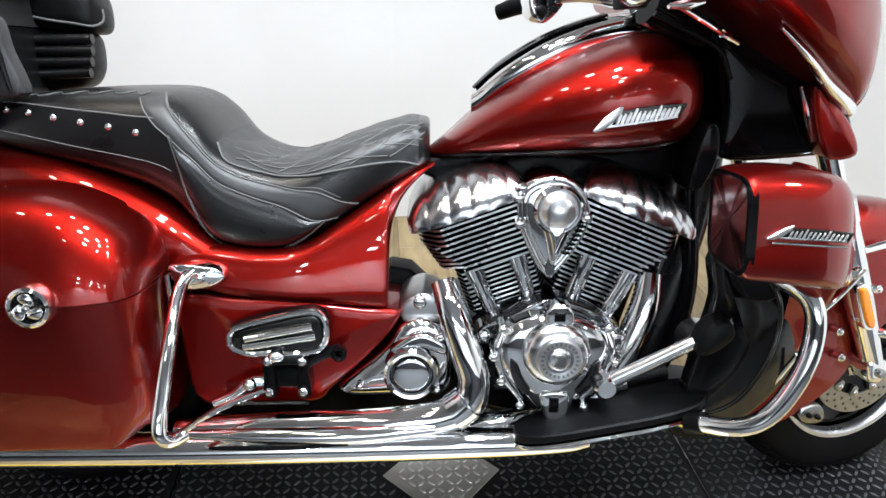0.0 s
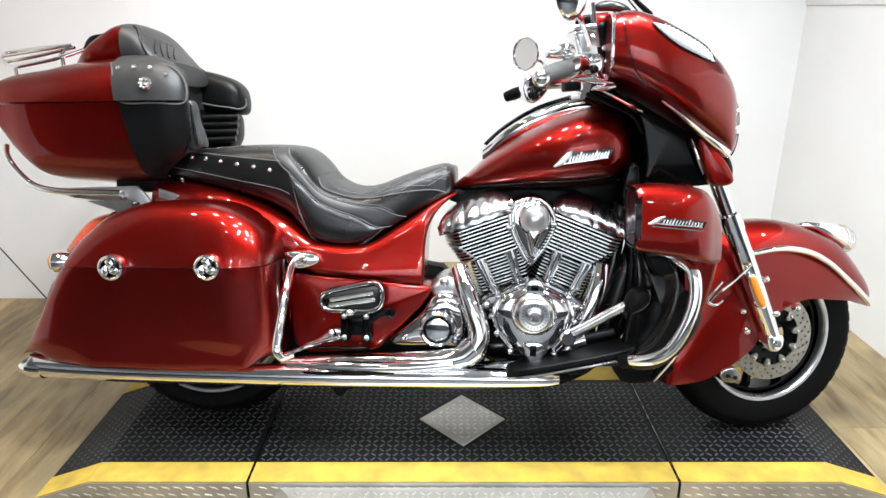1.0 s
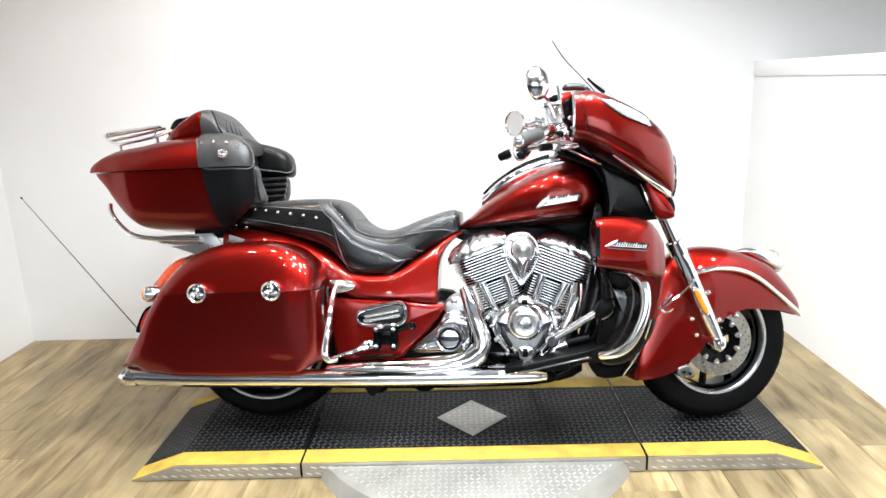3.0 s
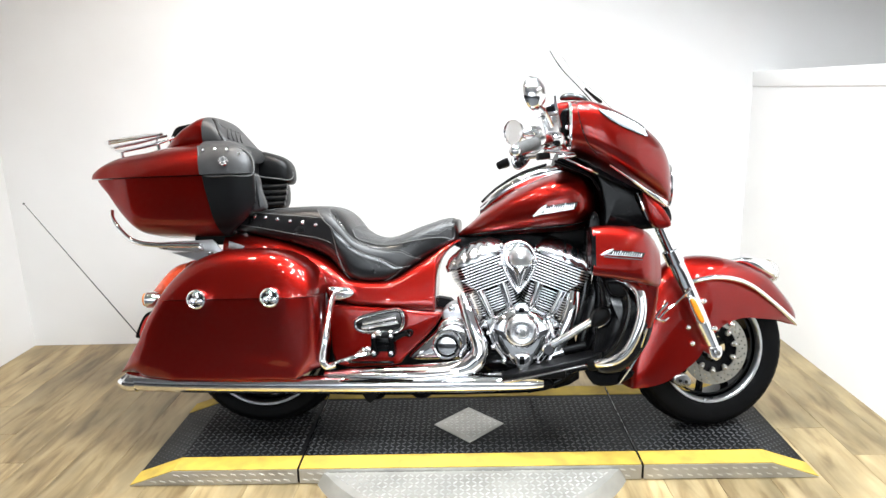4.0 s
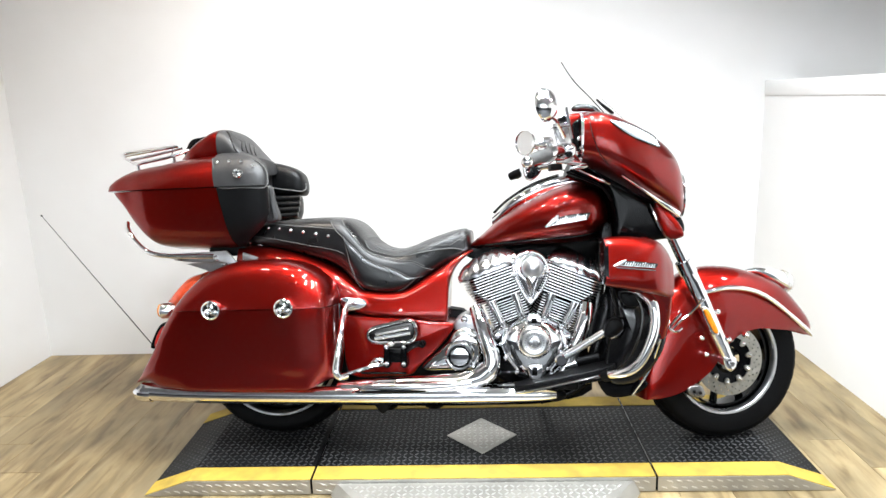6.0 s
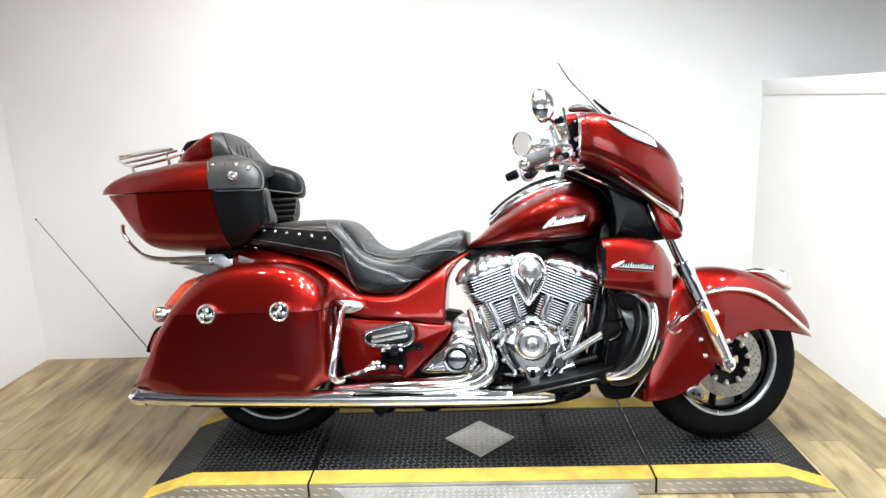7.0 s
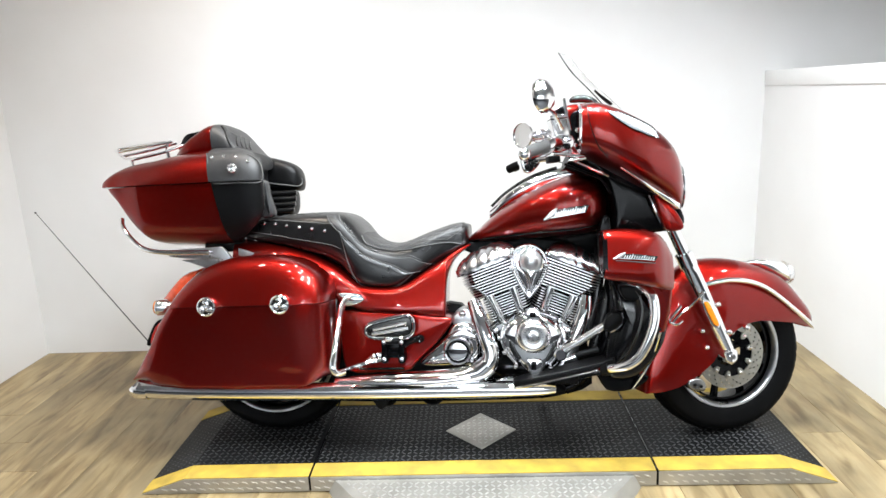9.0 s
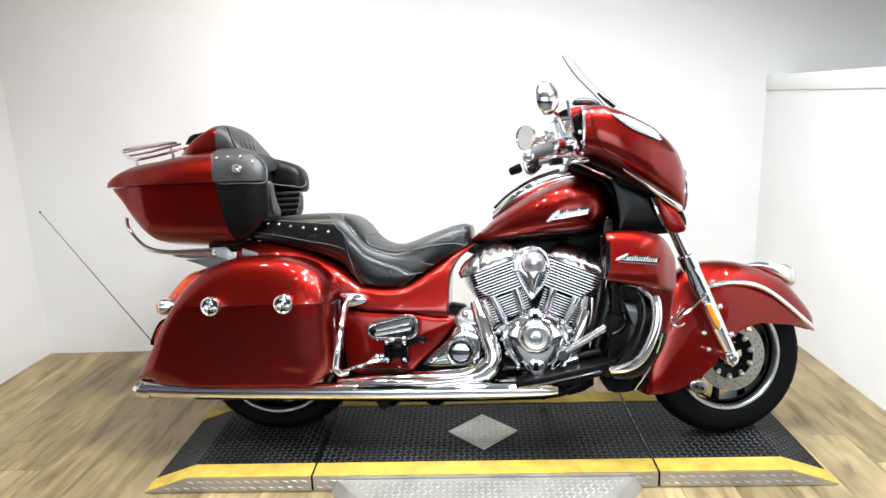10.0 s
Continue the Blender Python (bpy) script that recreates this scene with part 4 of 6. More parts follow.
def mirror(c, r, turn, stem, name_label, wide=0.92):
    body = lathe([(0, 0.030), (r * 0.45, 0.026), (r * 0.8, 0.016), (r, 0.0), (r * 1.02, -0.006), (r * 0.97, -0.010), (r * 0.93, -0.006)], 36)
    body.transform(Matrix.LocRotScale(None, None, (wide, 1, 1.08)))
    mm = Matrix.Translation(c) @ Matrix.Rotation(radians(turn), 4, "Z") @ Matrix.Rotation(radians(6), 4, "X")
    ob = part("mirror", body, CHROME, hbar, name_label, m=mm)
    face = lathe([(0, -0.0072), (r * 0.94, -0.0072), (r * 0.94, -0.004), (0, -0.004)], 36)
    face.transform(Matrix.LocRotScale(None, None, (wide, 1, 1.08)))
    part("mirror_glass", face, mat("mirror_glass", (0.92, 0.93, 0.94), 0.015, 1.0), ob)
    rim = lathe([(r * 1.03, -0.004), (r * 1.03, -0.012), (r * 0.97, -0.013), (r * 0.96, -0.007)], 36)
    rim.transform(Matrix.LocRotScale(None, None, (wide, 1, 1.08)))
    part("mirror_rim", rim, CHROME, ob)
    part("mirror_stem", tube(stem, [0.006, 0.0065, 0.008], 10, 5), CHROME, hbar)


mirror((-0.790, -0.380, 1.172), 0.047, -143, [(-0.770, -0.365, 1.135), (-0.745, -0.330, 1.128), (-0.700, -0.270, 1.090)], "round chrome rear-view mirror seen from its back")
mirror((-0.616, 0.470, 1.172), 0.050, -64, [(-0.590, 0.460, 1.150), (-0.585, 0.380, 1.130), (-0.600, 0.280, 1.060)], "round chrome rear-view mirror", 1.2)
# ---------- tank ----------
TANK = Loft([(-0.076, 0.724, 0.739, 0.03, 0.0, 2.2), (-0.034, 0.724, 0.774, 0.075, 0, 2.3), (0.032, 0.726, 0.833, 0.125, 0, 2.4), (0.117, 0.730, 0.891, 0.175, 0, 2.5),
             (0.208, 0.733, 0.937, 0.215, 0, 2.5), (0.288, 0.737, 0.966, 0.232, 0, 2.5), (0.359, 0.742, 0.975, 0.225, 0, 2.5),
             (0.405, 0.755, 0.961, 0.195, 0, 2.4), (0.437, 0.779, 0.914, 0.135, 0, 2.3), (0.458, 0.813, 0.866, 0.05, 0, 2.2)])
tank = part("fuel_tank", TANK.mesh(56), RED, bike, "teardrop candy-red fuel tank")
cons = Loft([(0.011, 0.809, 0.854, 0.02, 0, 2.5), (0.074, 0.852, 0.912, 0.06, 0, 2.6), (0.162, 0.899, 0.965, 0.075, 0, 2.6), (0.261, 0.934, 1.000, 0.062, 0, 2.6), (0.341, 0.948, 1.011, 0.062, 0, 2.6), (0.379, 0.955, 0.986, 0.04, 0, 2.5)])
console = part("tank_console", cons.mesh(36), CHROME, tank, "chrome tank console")
part("console_pad", patch(cons, 0.02, 0.62, 0.16, 0.34, 0.004, 20, 8), BLACK, console, "black console inlay")
part("filler_cap", tube([(0.299, -0.040, 0.963), (0.337, -0.040, 0.969), (0.375, -0.040, 0.968)], [0.012, 0.016, 0.012], 12, 4), CHROME, console)
part("tank_seam", tube([TANK.at(s, u) + Vector((0, -0.001, -0.003)) for s, u in ((0.03, 0.93), (0.2, 0.90), (0.4, 0.885), (0.6, 0.88), (0.78, 0.885), (0.9, 0.90))], 0.0036, 8, 5), SMOKED, tank, "dark metal lower seam")


def script_badge(c, length, height, name, parent, rise, y_of, underline):
    """A bright emblem: a tall rounded head and a row of uneven slanted bars on a base strip."""
    x0, z0 = c
    rng = random.Random(7)
    at = lambda u, v, lift=0.002: (x0 + length * u + 0.30 * height * v, y_of(x0 + length * u, z0) - lift, z0 + rise * u + height * v)
    bm = bmesh.new()
    tube([at(-0.06, -0.48), at(0.02, -0.30), at(0.10, 0.02), at(0.17, 0.32), at(0.21, 0.60)], [height * k for k in (0.07, 0.20, 0.26, 0.20, 0.06)], 8, 4, bm=bm, flat=0.5)
    for k in range(13):
        u = 0.22 + 0.062 * k
        tall = (0.46 if k in (3, 8) else 0.24) + rng.uniform(-0.05, 0.05)
        tube([at(u, -0.32), at(u + 0.004, -0.02), at(u + 0.012, tall)], [height * 0.085, height * 0.10, height * 0.06], 6, 2, bm=bm, flat=0.7)
    tube([at(0.10, -0.34), at(0.5, -0.34), at(1.0, -0.30)], height * 0.07, 6, 3, bm=bm, flat=0.7)
    ob = part(name, bm, FIN, parent, "bright silver script emblem", smooth=30)
    back = [(0.16, -0.46), (1.03, -0.42), (1.06, 0.34), (0.60, 0.44), (0.18, 0.40)]
    part("emblem_shadow", slab([at(u, v)[::2] for u, v in back], -0.001, 0.004, 0.0005, smooth=False, tilt=lambda x, z: y_of(x, z)), SMOKED, ob)
    if underline:
        part("emblem_bar", tube([at(t, -0.74) for t in (0.02, 0.5, 1.04)], height * 0.10, 8, 3), CHROME, ob)
    return ob


tx, tz = (0.222, 0.818)
ex, ez = (0.356, 0.838)
script_badge((tx, tz), ex - tx, 0.034, "tank_emblem", tank, ez - tz, lambda x, z: -0.236, False)

# ---------- seat ----------
SEAT = Loft([(-0.98, 0.752, 0.804, 0.11, 0.045, 3.5),
             (-0.884, 0.733, 0.835, 0.15, 0.045, 3.5),
             (-0.76, 0.704, 0.85, 0.175, 0.045, 3.5),
             (-0.631, 0.666, 0.855, 0.19, 0.045, 3.5),
             (-0.56, 0.627, 0.848, 0.2, 0.045, 3.5),
             (-0.511, 0.567, 0.816, 0.205, 0.045, 3.5),
             (-0.458, 0.540, 0.753, 0.21, 0.045, 3.5),
             (-0.379, 0.535, 0.72, 0.21, 0.045, 3.5),
             (-0.31, 0.555, 0.729, 0.205, 0.045, 3.5),
             (-0.247, 0.598, 0.754, 0.195, 0.045, 3.5),
             (-0.179, 0.64, 0.779, 0.175, 0.045, 3.5),
             (-0.117, 0.674, 0.797, 0.15, 0.045, 3.5),
             (-0.082, 0.700, 0.797, 0.135, 0.045, 3.5),
             (-0.072, 0.710, 0.792, 0.110, 0.045, 3.5)])
seat = part("seat", SEAT.mesh(64), LEATHER, bike, "black stitched leather two-up seat")


def seam(pairs, r=0.0013, m=THREAD, name="seat_stitch", lift=0.0012):
    part(name, tube([tuple(v) for v in SEAT.line(pairs, lift, 5)], r, 8, 2), m, seat)


FLAP = [(0.322, 0.030), (0.340, 0.004), (0.362, -0.012), (0.383, -0.040), (0.408, -0.084), (0.435, -0.112), (0.488, -0.118), (0.540, -0.114), (0.575, -0.108), (0.615, -0.081), (0.660, -0.055)]
RIDGE = [(0.322, 0.032), (0.348, 0.022), (0.390, 0.024), (0.435, 0.026), (0.505, 0.025), (0.570, 0.006), (0.615, -0.014), (0.660, -0.050)]
BAND_LOW = [(0.248, 0.129), (0.268, 0.066), (0.298, 0.033), (0.348, 0.023), (0.390, 0.025), (0.435, 0.027), (0.505, 0.027), (0.570, 0.008), (0.642, -0.034), (0.690, -0.090)]
BAND_TOP = [(0.288, 0.180), (0.310, 0.120), (0.342, 0.085), (0.405, 0.068), (0.473, 0.076), (0.545, 0.074), (0.600, 0.038), (0.650, 0.009), (0.700, -0.022), (0.735, -0.080)]
QUILT = [(0.440, 0.150), (0.465, 0.112), (0.500, 0.118), (0.540, 0.120), (0.615, 0.085), (0.720, 0.030), (0.815, 0.0), (0.890, -0.045)]
QUILT_TOP = [(0.440, 0.29), (0.52, 0.29), (0.62, 0.29), (0.74, 0.29), (0.89, 0.29)]


def quilt_relief(st, u):
    a, b = st * 13 + u * 9, st * 13 - u * 9
    return 0.0030 * abs(math.sin(math.pi * a) * math.sin(math.pi * b)) ** 0.5


padded(SEAT, seat, "side_panel", FLAP, RIDGE, 0.0050, LEATHER, 36, 12, 0.004, label="padded side panel with light piping")
padded(SEAT, seat, "seat_band", BAND_LOW, BAND_TOP, 0.0022, GREY_LEATHER, 36, 8, 0.0)
padded(SEAT, seat, "quilted_panel", QUILT, QUILT_TOP, 0.002, GREY_LEATHER, 84, 44, 0.0, quilt_relief, "diamond-quilted leather seat panel")
seam(FLAP, 0.0026, THREAD, "seat_piping", 0.0034)
seam([(a, b + 0.012) for a, b in FLAP[2:-1]], 0.0009, THREAD, lift=0.0062)
seam(BAND_LOW, 0.0015, lift=0.0024)
seam(BAND_TOP, 0.0015, lift=0.0024)
seam([(a, b + 0.010) for a, b in BAND_TOP[:-1]], 0.0008, lift=0.0022)
seam(QUILT, 0.0020, lift=0.0026)
QUILTING = [[(0.470, 0.184), (0.600, 0.240), (0.680, 0.236), (0.885, 0.119)], [(0.488, 0.171), (0.670, 0.119), (0.805, 0.100), (0.895, 0.111)],
            [(0.500, 0.151), (0.645, 0.086), (0.745, 0.054), (0.848, 0.050), (0.910, 0.030)], [(0.492, 0.236), (0.638, 0.164), (0.745, 0.050), (0.800, 0.015)],
            [(0.540, 0.278), (0.708, 0.226), (0.815, 0.167), (0.900, 0.120)], [(0.508, 0.250), (0.588, 0.246), (0.742, 0.120), (0.890, 0.010)],
            [(0.535, 0.178), (0.690, 0.169), (0.845, 0.166)], [(0.618, 0.104), (0.742, 0.124), (0.883, 0.206)], [(0.720, 0.041), (0.805, 0.083), (0.915, 0.167)],
            [(0.805, 0.010), (0.865, 0.030), (0.922, 0.075)], [(0.560, 0.130), (0.633, 0.190), (0.730, 0.242), (0.810, 0.250)], [(0.480, 0.140), (0.540, 0.200), (0.600, 0.270)]]
for line in QUILTING:
    seam(line, 0.0012, THREAD, "quilt_stitch", 0.0038)
seam([(0.02, 0.14), (0.075, 0.121), (0.158, 0.062), (0.228, 0.050), (0.288, 0.058)], 0.0018)
seam([(0.02, 0.002), (0.075, -0.006), (0.158, -0.019), (0.228, -0.018), (0.322, -0.008)], 0.0011)
for k in range(5):
    st = 0.10 + 0.03 * k
    seam([(st, 0.150), (st + 0.012, 0.175), (st + 0.022, 0.150), (st + 0.036, 0.172)], 0.0009)
for st, u in ((0.06, 0.072), (0.09, 0.055), (0.12, 0.038), (0.15, 0.024), (0.18, 0.017), (0.21, 0.014), (0.248, 0.012), (0.012, -0.12), (0.052, -0.13)):
    v = SEAT.line([(st, u), (st + 0.004, u)], 0.001)[0]
    part("stud", ball(v, 0.0068, n=12, scale=(1, 0.6, 1)), POLISHED, seat, "chrome stud")

# ---------- trunk ----------
TRUNK = Loft([(-1.494, 0.952, 0.985, 0.225, 0.06, 3.4),
              (-1.482, 0.925, 1.009, 0.240, 0.06, 3.6),
              (-1.452, 0.880, 1.036, 0.252, 0.06, 4.0),
              (-1.410, 0.808, 1.058, 0.258, 0.06, 4.4),
              (-1.358, 0.752, 1.071, 0.270, 0.06, 4.2),
              (-1.304, 0.735, 1.081, 0.275, 0.06, 4.0),
              (-1.219, 0.730, 1.098, 0.280, 0.06, 4.0),
              (-1.103, 0.724, 1.114, 0.282, 0.06, 4.0),
              (-0.991, 0.725, 1.117, 0.282, 0.06, 4.0),
              (-0.902, 0.736, 1.110, 0.280, 0.06, 4.0),
              (-0.843, 0.778, 1.079, 0.260, 0.06, 3.6),
              (-0.838, 0.837, 1.030, 0.210, 0.06, 3.0)])
trunk_x, trunk_z = (-1.024, 0.966)
lean_a = (-1.046, -0.200, 1.082)
lean_b = (-0.992, -0.200, 0.727)
front_n = Vector((lean_b[2] - lean_a[2], 0, -(lean_b[0] - lean_a[0]))).normalized() * -1
seam_n = (Vector((-0.824, -0.200, 0.969)) - Vector((-1.448, -0.200, 0.958))).normalized()
seam_n = Vector((-seam_n.z, 0, seam_n.x))
seam_c = Vector((-1.217, -0.200, 0.966))


recess = -0.965      # the back of the passenger space, between the two side wings


def trunk_piece(low, rear, grow):
    bm = TRUNK.mesh(52)
    for v in bm.verts:
        v.co.y = 0.06 + (v.co.y - 0.06) * grow
        drop = max(0.0, (seam_c - v.co).dot(seam_n))
        if low:
            v.co.y += 0.22 * drop * (1 if v.co.y < 0.06 else -1)
            v.co.x += 0.016 * min(1.0, max(0.0, (-1.30 - v.co.x) / 0.15))
        elif rear:
            v.co.y += 0.22 * max(0.0, (v.co - seam_c).dot(seam_n)) * (1 if v.co.y < 0.06 else -1)
        if not rear:
            f = min(1.0, max(0.0, (v.co.y + 0.16) / 0.07))
            v.co.x += f * (min(v.co.x, recess) - v.co.x)
    cut(bm, seam_c + seam_n * (-0.0015 if low else 0.0015), seam_n, not low)
    cut(bm, Vector(lean_a) + front_n * (-0.0015 if rear else 0.0015), front_n, not rear)
    return bm


trunk = part("trunk_box", trunk_piece(True, True, 0.960), RED, bike, "candy-red rear luggage trunk")
part("trunk_lid", trunk_piece(False, True, 1.015), RED, trunk)
part("front_panel", trunk_piece(True, False, 0.975), SHADED_LEATHER, trunk, "black front panel")
pad = part("trunk_pad", trunk_piece(False, False, 1.03), GREY_LEATHER, trunk, "grey-black studded leather pad")
part("pad_piping", tube([(-1.041, -0.210, 1.078), (-1.029, -0.221, 1.020), (-1.012, -0.222, 0.968), (-0.914, -0.221, 0.966), (-0.837, -0.205, 0.967), (-0.831, -0.195, 1.013), (-0.856, -0.190, 1.056), (-0.929, -0.180, 1.083), (-1.060, -0.170, 1.083)], 0.0024, 8, 5), THREAD, pad)
for spot in ((-1.020, -0.212, 1.063), (-0.973, -0.212, 1.066), (-0.927, -0.211, 1.064), (-0.882, -0.210, 1.046), (-0.862, -0.207, 1.004)):
    part("stud", ball(spot, 0.007, n=12, scale=(1, 0.8, 1)), CHROME, pad, "chrome stud")
medal = part("medallion", disc((-0.934, 1.019), 0.018, -0.232, -0.21, 0.004, dome=0.005), CHROME, pad, "round chrome medallion")
for k in range(8):
    a = 2 * math.pi * k / 8
    x, z = (-0.934, 1.019)
    part("medallion_ray", ball((x + 0.013 * math.cos(a), -0.234, z + 0.013 * math.sin(a)), 0.005, n=8), CHROME, medal)
HUMP = Loft([(-1.250, 1.090, 1.108, 0.10, 0.06, 2.8), (-1.212, 1.082, 1.132, 0.14, 0.06, 3.2), (-1.180, 1.078, 1.158, 0.16, 0.06, 3.4), (-1.150, 1.074, 1.182, 0.165, 0.06, 3.4), (-1.093, 1.070, 1.217, 0.17, 0.06, 3.2),
             (-1.041, 1.065, 1.213, 0.17, 0.06, 2.7), (-0.993, 1.055, 1.162, 0.17, 0.06, 2.6), (-0.940, 1.040, 1.104, 0.15, 0.06, 2.4)])
hx = Vector((-1.073, -0.100, 1.143))
part("lid_hump", cut(HUMP.mesh(36), hx, (1, 0, 0.05), False), RED, trunk)
hump = part("backrest_top", cut(HUMP.mesh(36), hx + Vector((0.002, 0, 0)), (1, 0, 0.05), True), GREY_LEATHER, trunk, "grey-black ribbed leather backrest top")
for line in (((0.835, 0.190), (0.875, 0.140), (0.915, 0.085)), ((0.832, 0.222), (0.890, 0.172), (0.945, 0.120)), ((0.848, 0.244), (0.910, 0.200), (0.965, 0.150)), ((0.878, 0.254), (0.930, 0.222), (0.975, 0.190))):
    part("pad_rib", tube([tuple(v) for v in HUMP.line(line, 0.0016, 6)], 0.0032, 8, 2), LEATHER, hump)
part("pad_fold", tube([tuple(v) for v in HUMP.line([(0.700, 0.140), (0.752, 0.116), (0.806, 0.076), (0.855, 0.036), (0.882, 0.022)], 0.0014, 6)], 0.0038, 8, 2), LEATHER, hump, "dark leather fold")
part("pad_seam", tube([tuple(v) for v in HUMP.line([(0.720, 0.160), (0.790, 0.150), (0.835, 0.200), (0.850, 0.260)], 0.0006, 4)], 0.0012, 8, 2), THREAD, hump)
REST = Loft([(-1.026, 0.984, 1.095, 0.05, 0.27, 3), (-0.974, 0.968, 1.108, 0.066, 0.275, 3.2), (-0.918, 0.961, 1.097, 0.07, 0.275, 3.2), (-0.872, 0.960, 1.080, 0.068, 0.275, 3.2), (-0.844, 0.959, 1.058, 0.060, 0.275, 3.2), (-0.832, 0.965, 1.033, 0.045, 0.275, 3), (-0.824, 0.976, 1.015, 0.022, 0.275, 2.4)])
rest = part("passenger_backrest", REST.mesh(40), SHADED_LEATHER, bike, "black leather passenger backrest with side wings")
part("rest_piping", tube([tuple(v) for v in REST.line([(0.05, 0.93), (0.4, 0.92), (0.7, 0.92), (0.93, 0.95), (0.985, 0.02), (0.95, 0.12)], 0.0005, 4)], 0.003, 8, 2), THREAD, rest)
low = Loft([(-0.972, 0.829, 0.965, 0.05, 0.27, 4), (-0.916, 0.833, 0.964, 0.055, 0.27, 4), (-0.880, 0.842, 0.963, 0.055, 0.27, 4), (-0.859, 0.866, 0.960, 0.045, 0.27, 3), (-0.852, 0.886, 0.945, 0.020, 0.27, 2.4)])
lumbar = part("lumbar_panel", low.mesh(36), SHADED_LEATHER, rest, "black ribbed panel below the backrest")
for a, b in (((-0.966, 0.211, 0.945), (-0.838, 0.211, 0.949)), ((-0.966, 0.211, 0.921), (-0.840, 0.211, 0.923)), ((-0.966, 0.211, 0.896), (-0.844, 0.211, 0.899)), ((-0.966, 0.211, 0.868), (-0.850, 0.211, 0.874))):
    part("lumbar_rib", bar(a, b, 0.0108, 12), LEATHER, lumbar)
# soft leather gusset between the trunk and the backrest
gusset = part("leather_gusset", slab([(-0.884, 0.974), (-0.848, 0.975), (-0.836, 0.920), (-0.816, 0.845), (-0.874, 0.838), (-0.888, 0.894)], -0.128, -0.095, 0.010, 4, 0.004), GREY_LEATHER, rest, "grey soft leather gusset")
# cords in the shaded leather darken the creases
part("gusset_fold", tube([(-0.850, -0.131, 0.968), (-0.843, -0.133, 0.911), (-0.834, -0.131, 0.850)], [0.002, 0.005, 0.003], 8, 5), SHADED_LEATHER, gusset)
part("gusset_fold", tube([(-0.866, -0.131, 0.962), (-0.860, -0.133, 0.902), (-0.864, -0.131, 0.848)], [0.002, 0.004, 0.003], 8, 5), SHADED_LEATHER, gusset)
# luggage rack on the lid
rack = part("luggage_rack", tube([(-1.187, -0.100, 1.129), (-1.255, -0.120, 1.102), (-1.348, -0.120, 1.084), (-1.411, -0.110, 1.078), (-1.499, -0.030, 1.105), (-1.584, 0.070, 1.138), (-1.591, 0.120, 1.151), (-1.486, 0.120, 1.166), (-1.346, 0.100, 1.175)], 0.0058, 12, 6), CHROME, bike, "chrome luggage rack on the trunk lid")
part("rack_rail", tube([(-1.466, -0.060, 1.098), (-1.363, -0.060, 1.116), (-1.241, -0.060, 1.142)], 0.005, 10, 4), CHROME, rack)
part("rack_rail", tube([(-1.540, 0.020, 1.126), (-1.429, 0.020, 1.142), (-1.298, 0.020, 1.161)], 0.005, 10, 4), CHROME, rack)
part("rack_bar", tube([(-1.250, -0.120, 1.106), (-1.291, -0.040, 1.130), (-1.334, 0.040, 1.156), (-1.372, 0.110, 1.175)], 0.005, 10, 4), CHROME, rack)
part("rack_post", bar((-1.402, -0.110, 1.078), (-1.397, -0.110, 1.044), 0.006), CHROME, rack)
part("rack_post", bar((-1.250, -0.115, 1.107), (-1.242, -0.115, 1.066), 0.007), CHROME, rack)
part("rack_foot", ball((-1.239, -0.120, 1.076), 0.010, n=12, scale=(1.3, 1, 0.6)), CHROME, rack)
part("trunk_latch", slab([(-1.262, 1.118), (-1.252, 1.160), (-1.232, 1.186), (-1.198, 1.194), (-1.172, 1.192), (-1.180, 1.120)], 0.0, 0.12, 0.012, 4, 0.006), BLACK, trunk, "black lid catch")
# carrier under the trunk
carrier = part("trunk_carrier", tube([(-1.458, -0.100, 0.842), (-1.442, -0.120, 0.810), (-1.404, -0.130, 0.764), (-1.346, -0.140, 0.723), (-1.255, -0.145, 0.707), (-1.073, -0.145, 0.704)], 0.0095, 14, 6), CHROME, bike, "bent chrome carrier bar below the trunk")
part("carrier_plate", slab([(-1.268, 0.715), (-1.033, 0.725), (-1.015, 0.709), (-0.983, 0.669), (-1.039, 0.678), (-1.175, 0.680), (-1.245, 0.688)], -0.126, -0.116, 0.002, smooth=False), SATIN, carrier, "grey metal bracket")
part("carrier_plate", slab([(-1.219, 0.674), (-1.052, 0.681), (-1.057, 0.659), (-1.120, 0.641)], -0.085, -0.075, 0.002, smooth=False), SATIN, carrier)
part("carrier_plate", slab([(-0.964, 0.718), (-0.872, 0.690), (-0.914, 0.681), (-0.965, 0.691)], -0.126, -0.116, 0.002, smooth=False), SATIN, carrier)
for c in ((-1.217, 0.694), (-1.076, 0.706), (-1.071, 0.690), (-1.035, 0.672)):
    part("carrier_bolt", disc(c, 0.006, -0.150, -0.118, n=12), STEEL, carrier)
part("seat_bracket", box(-0.10, 0.06, -0.08, 0.08, -0.03, 0.02, 0.01), MATT_BLACK, bike, m=Matrix.Translation((-1.027, 0.000, 0.733)))

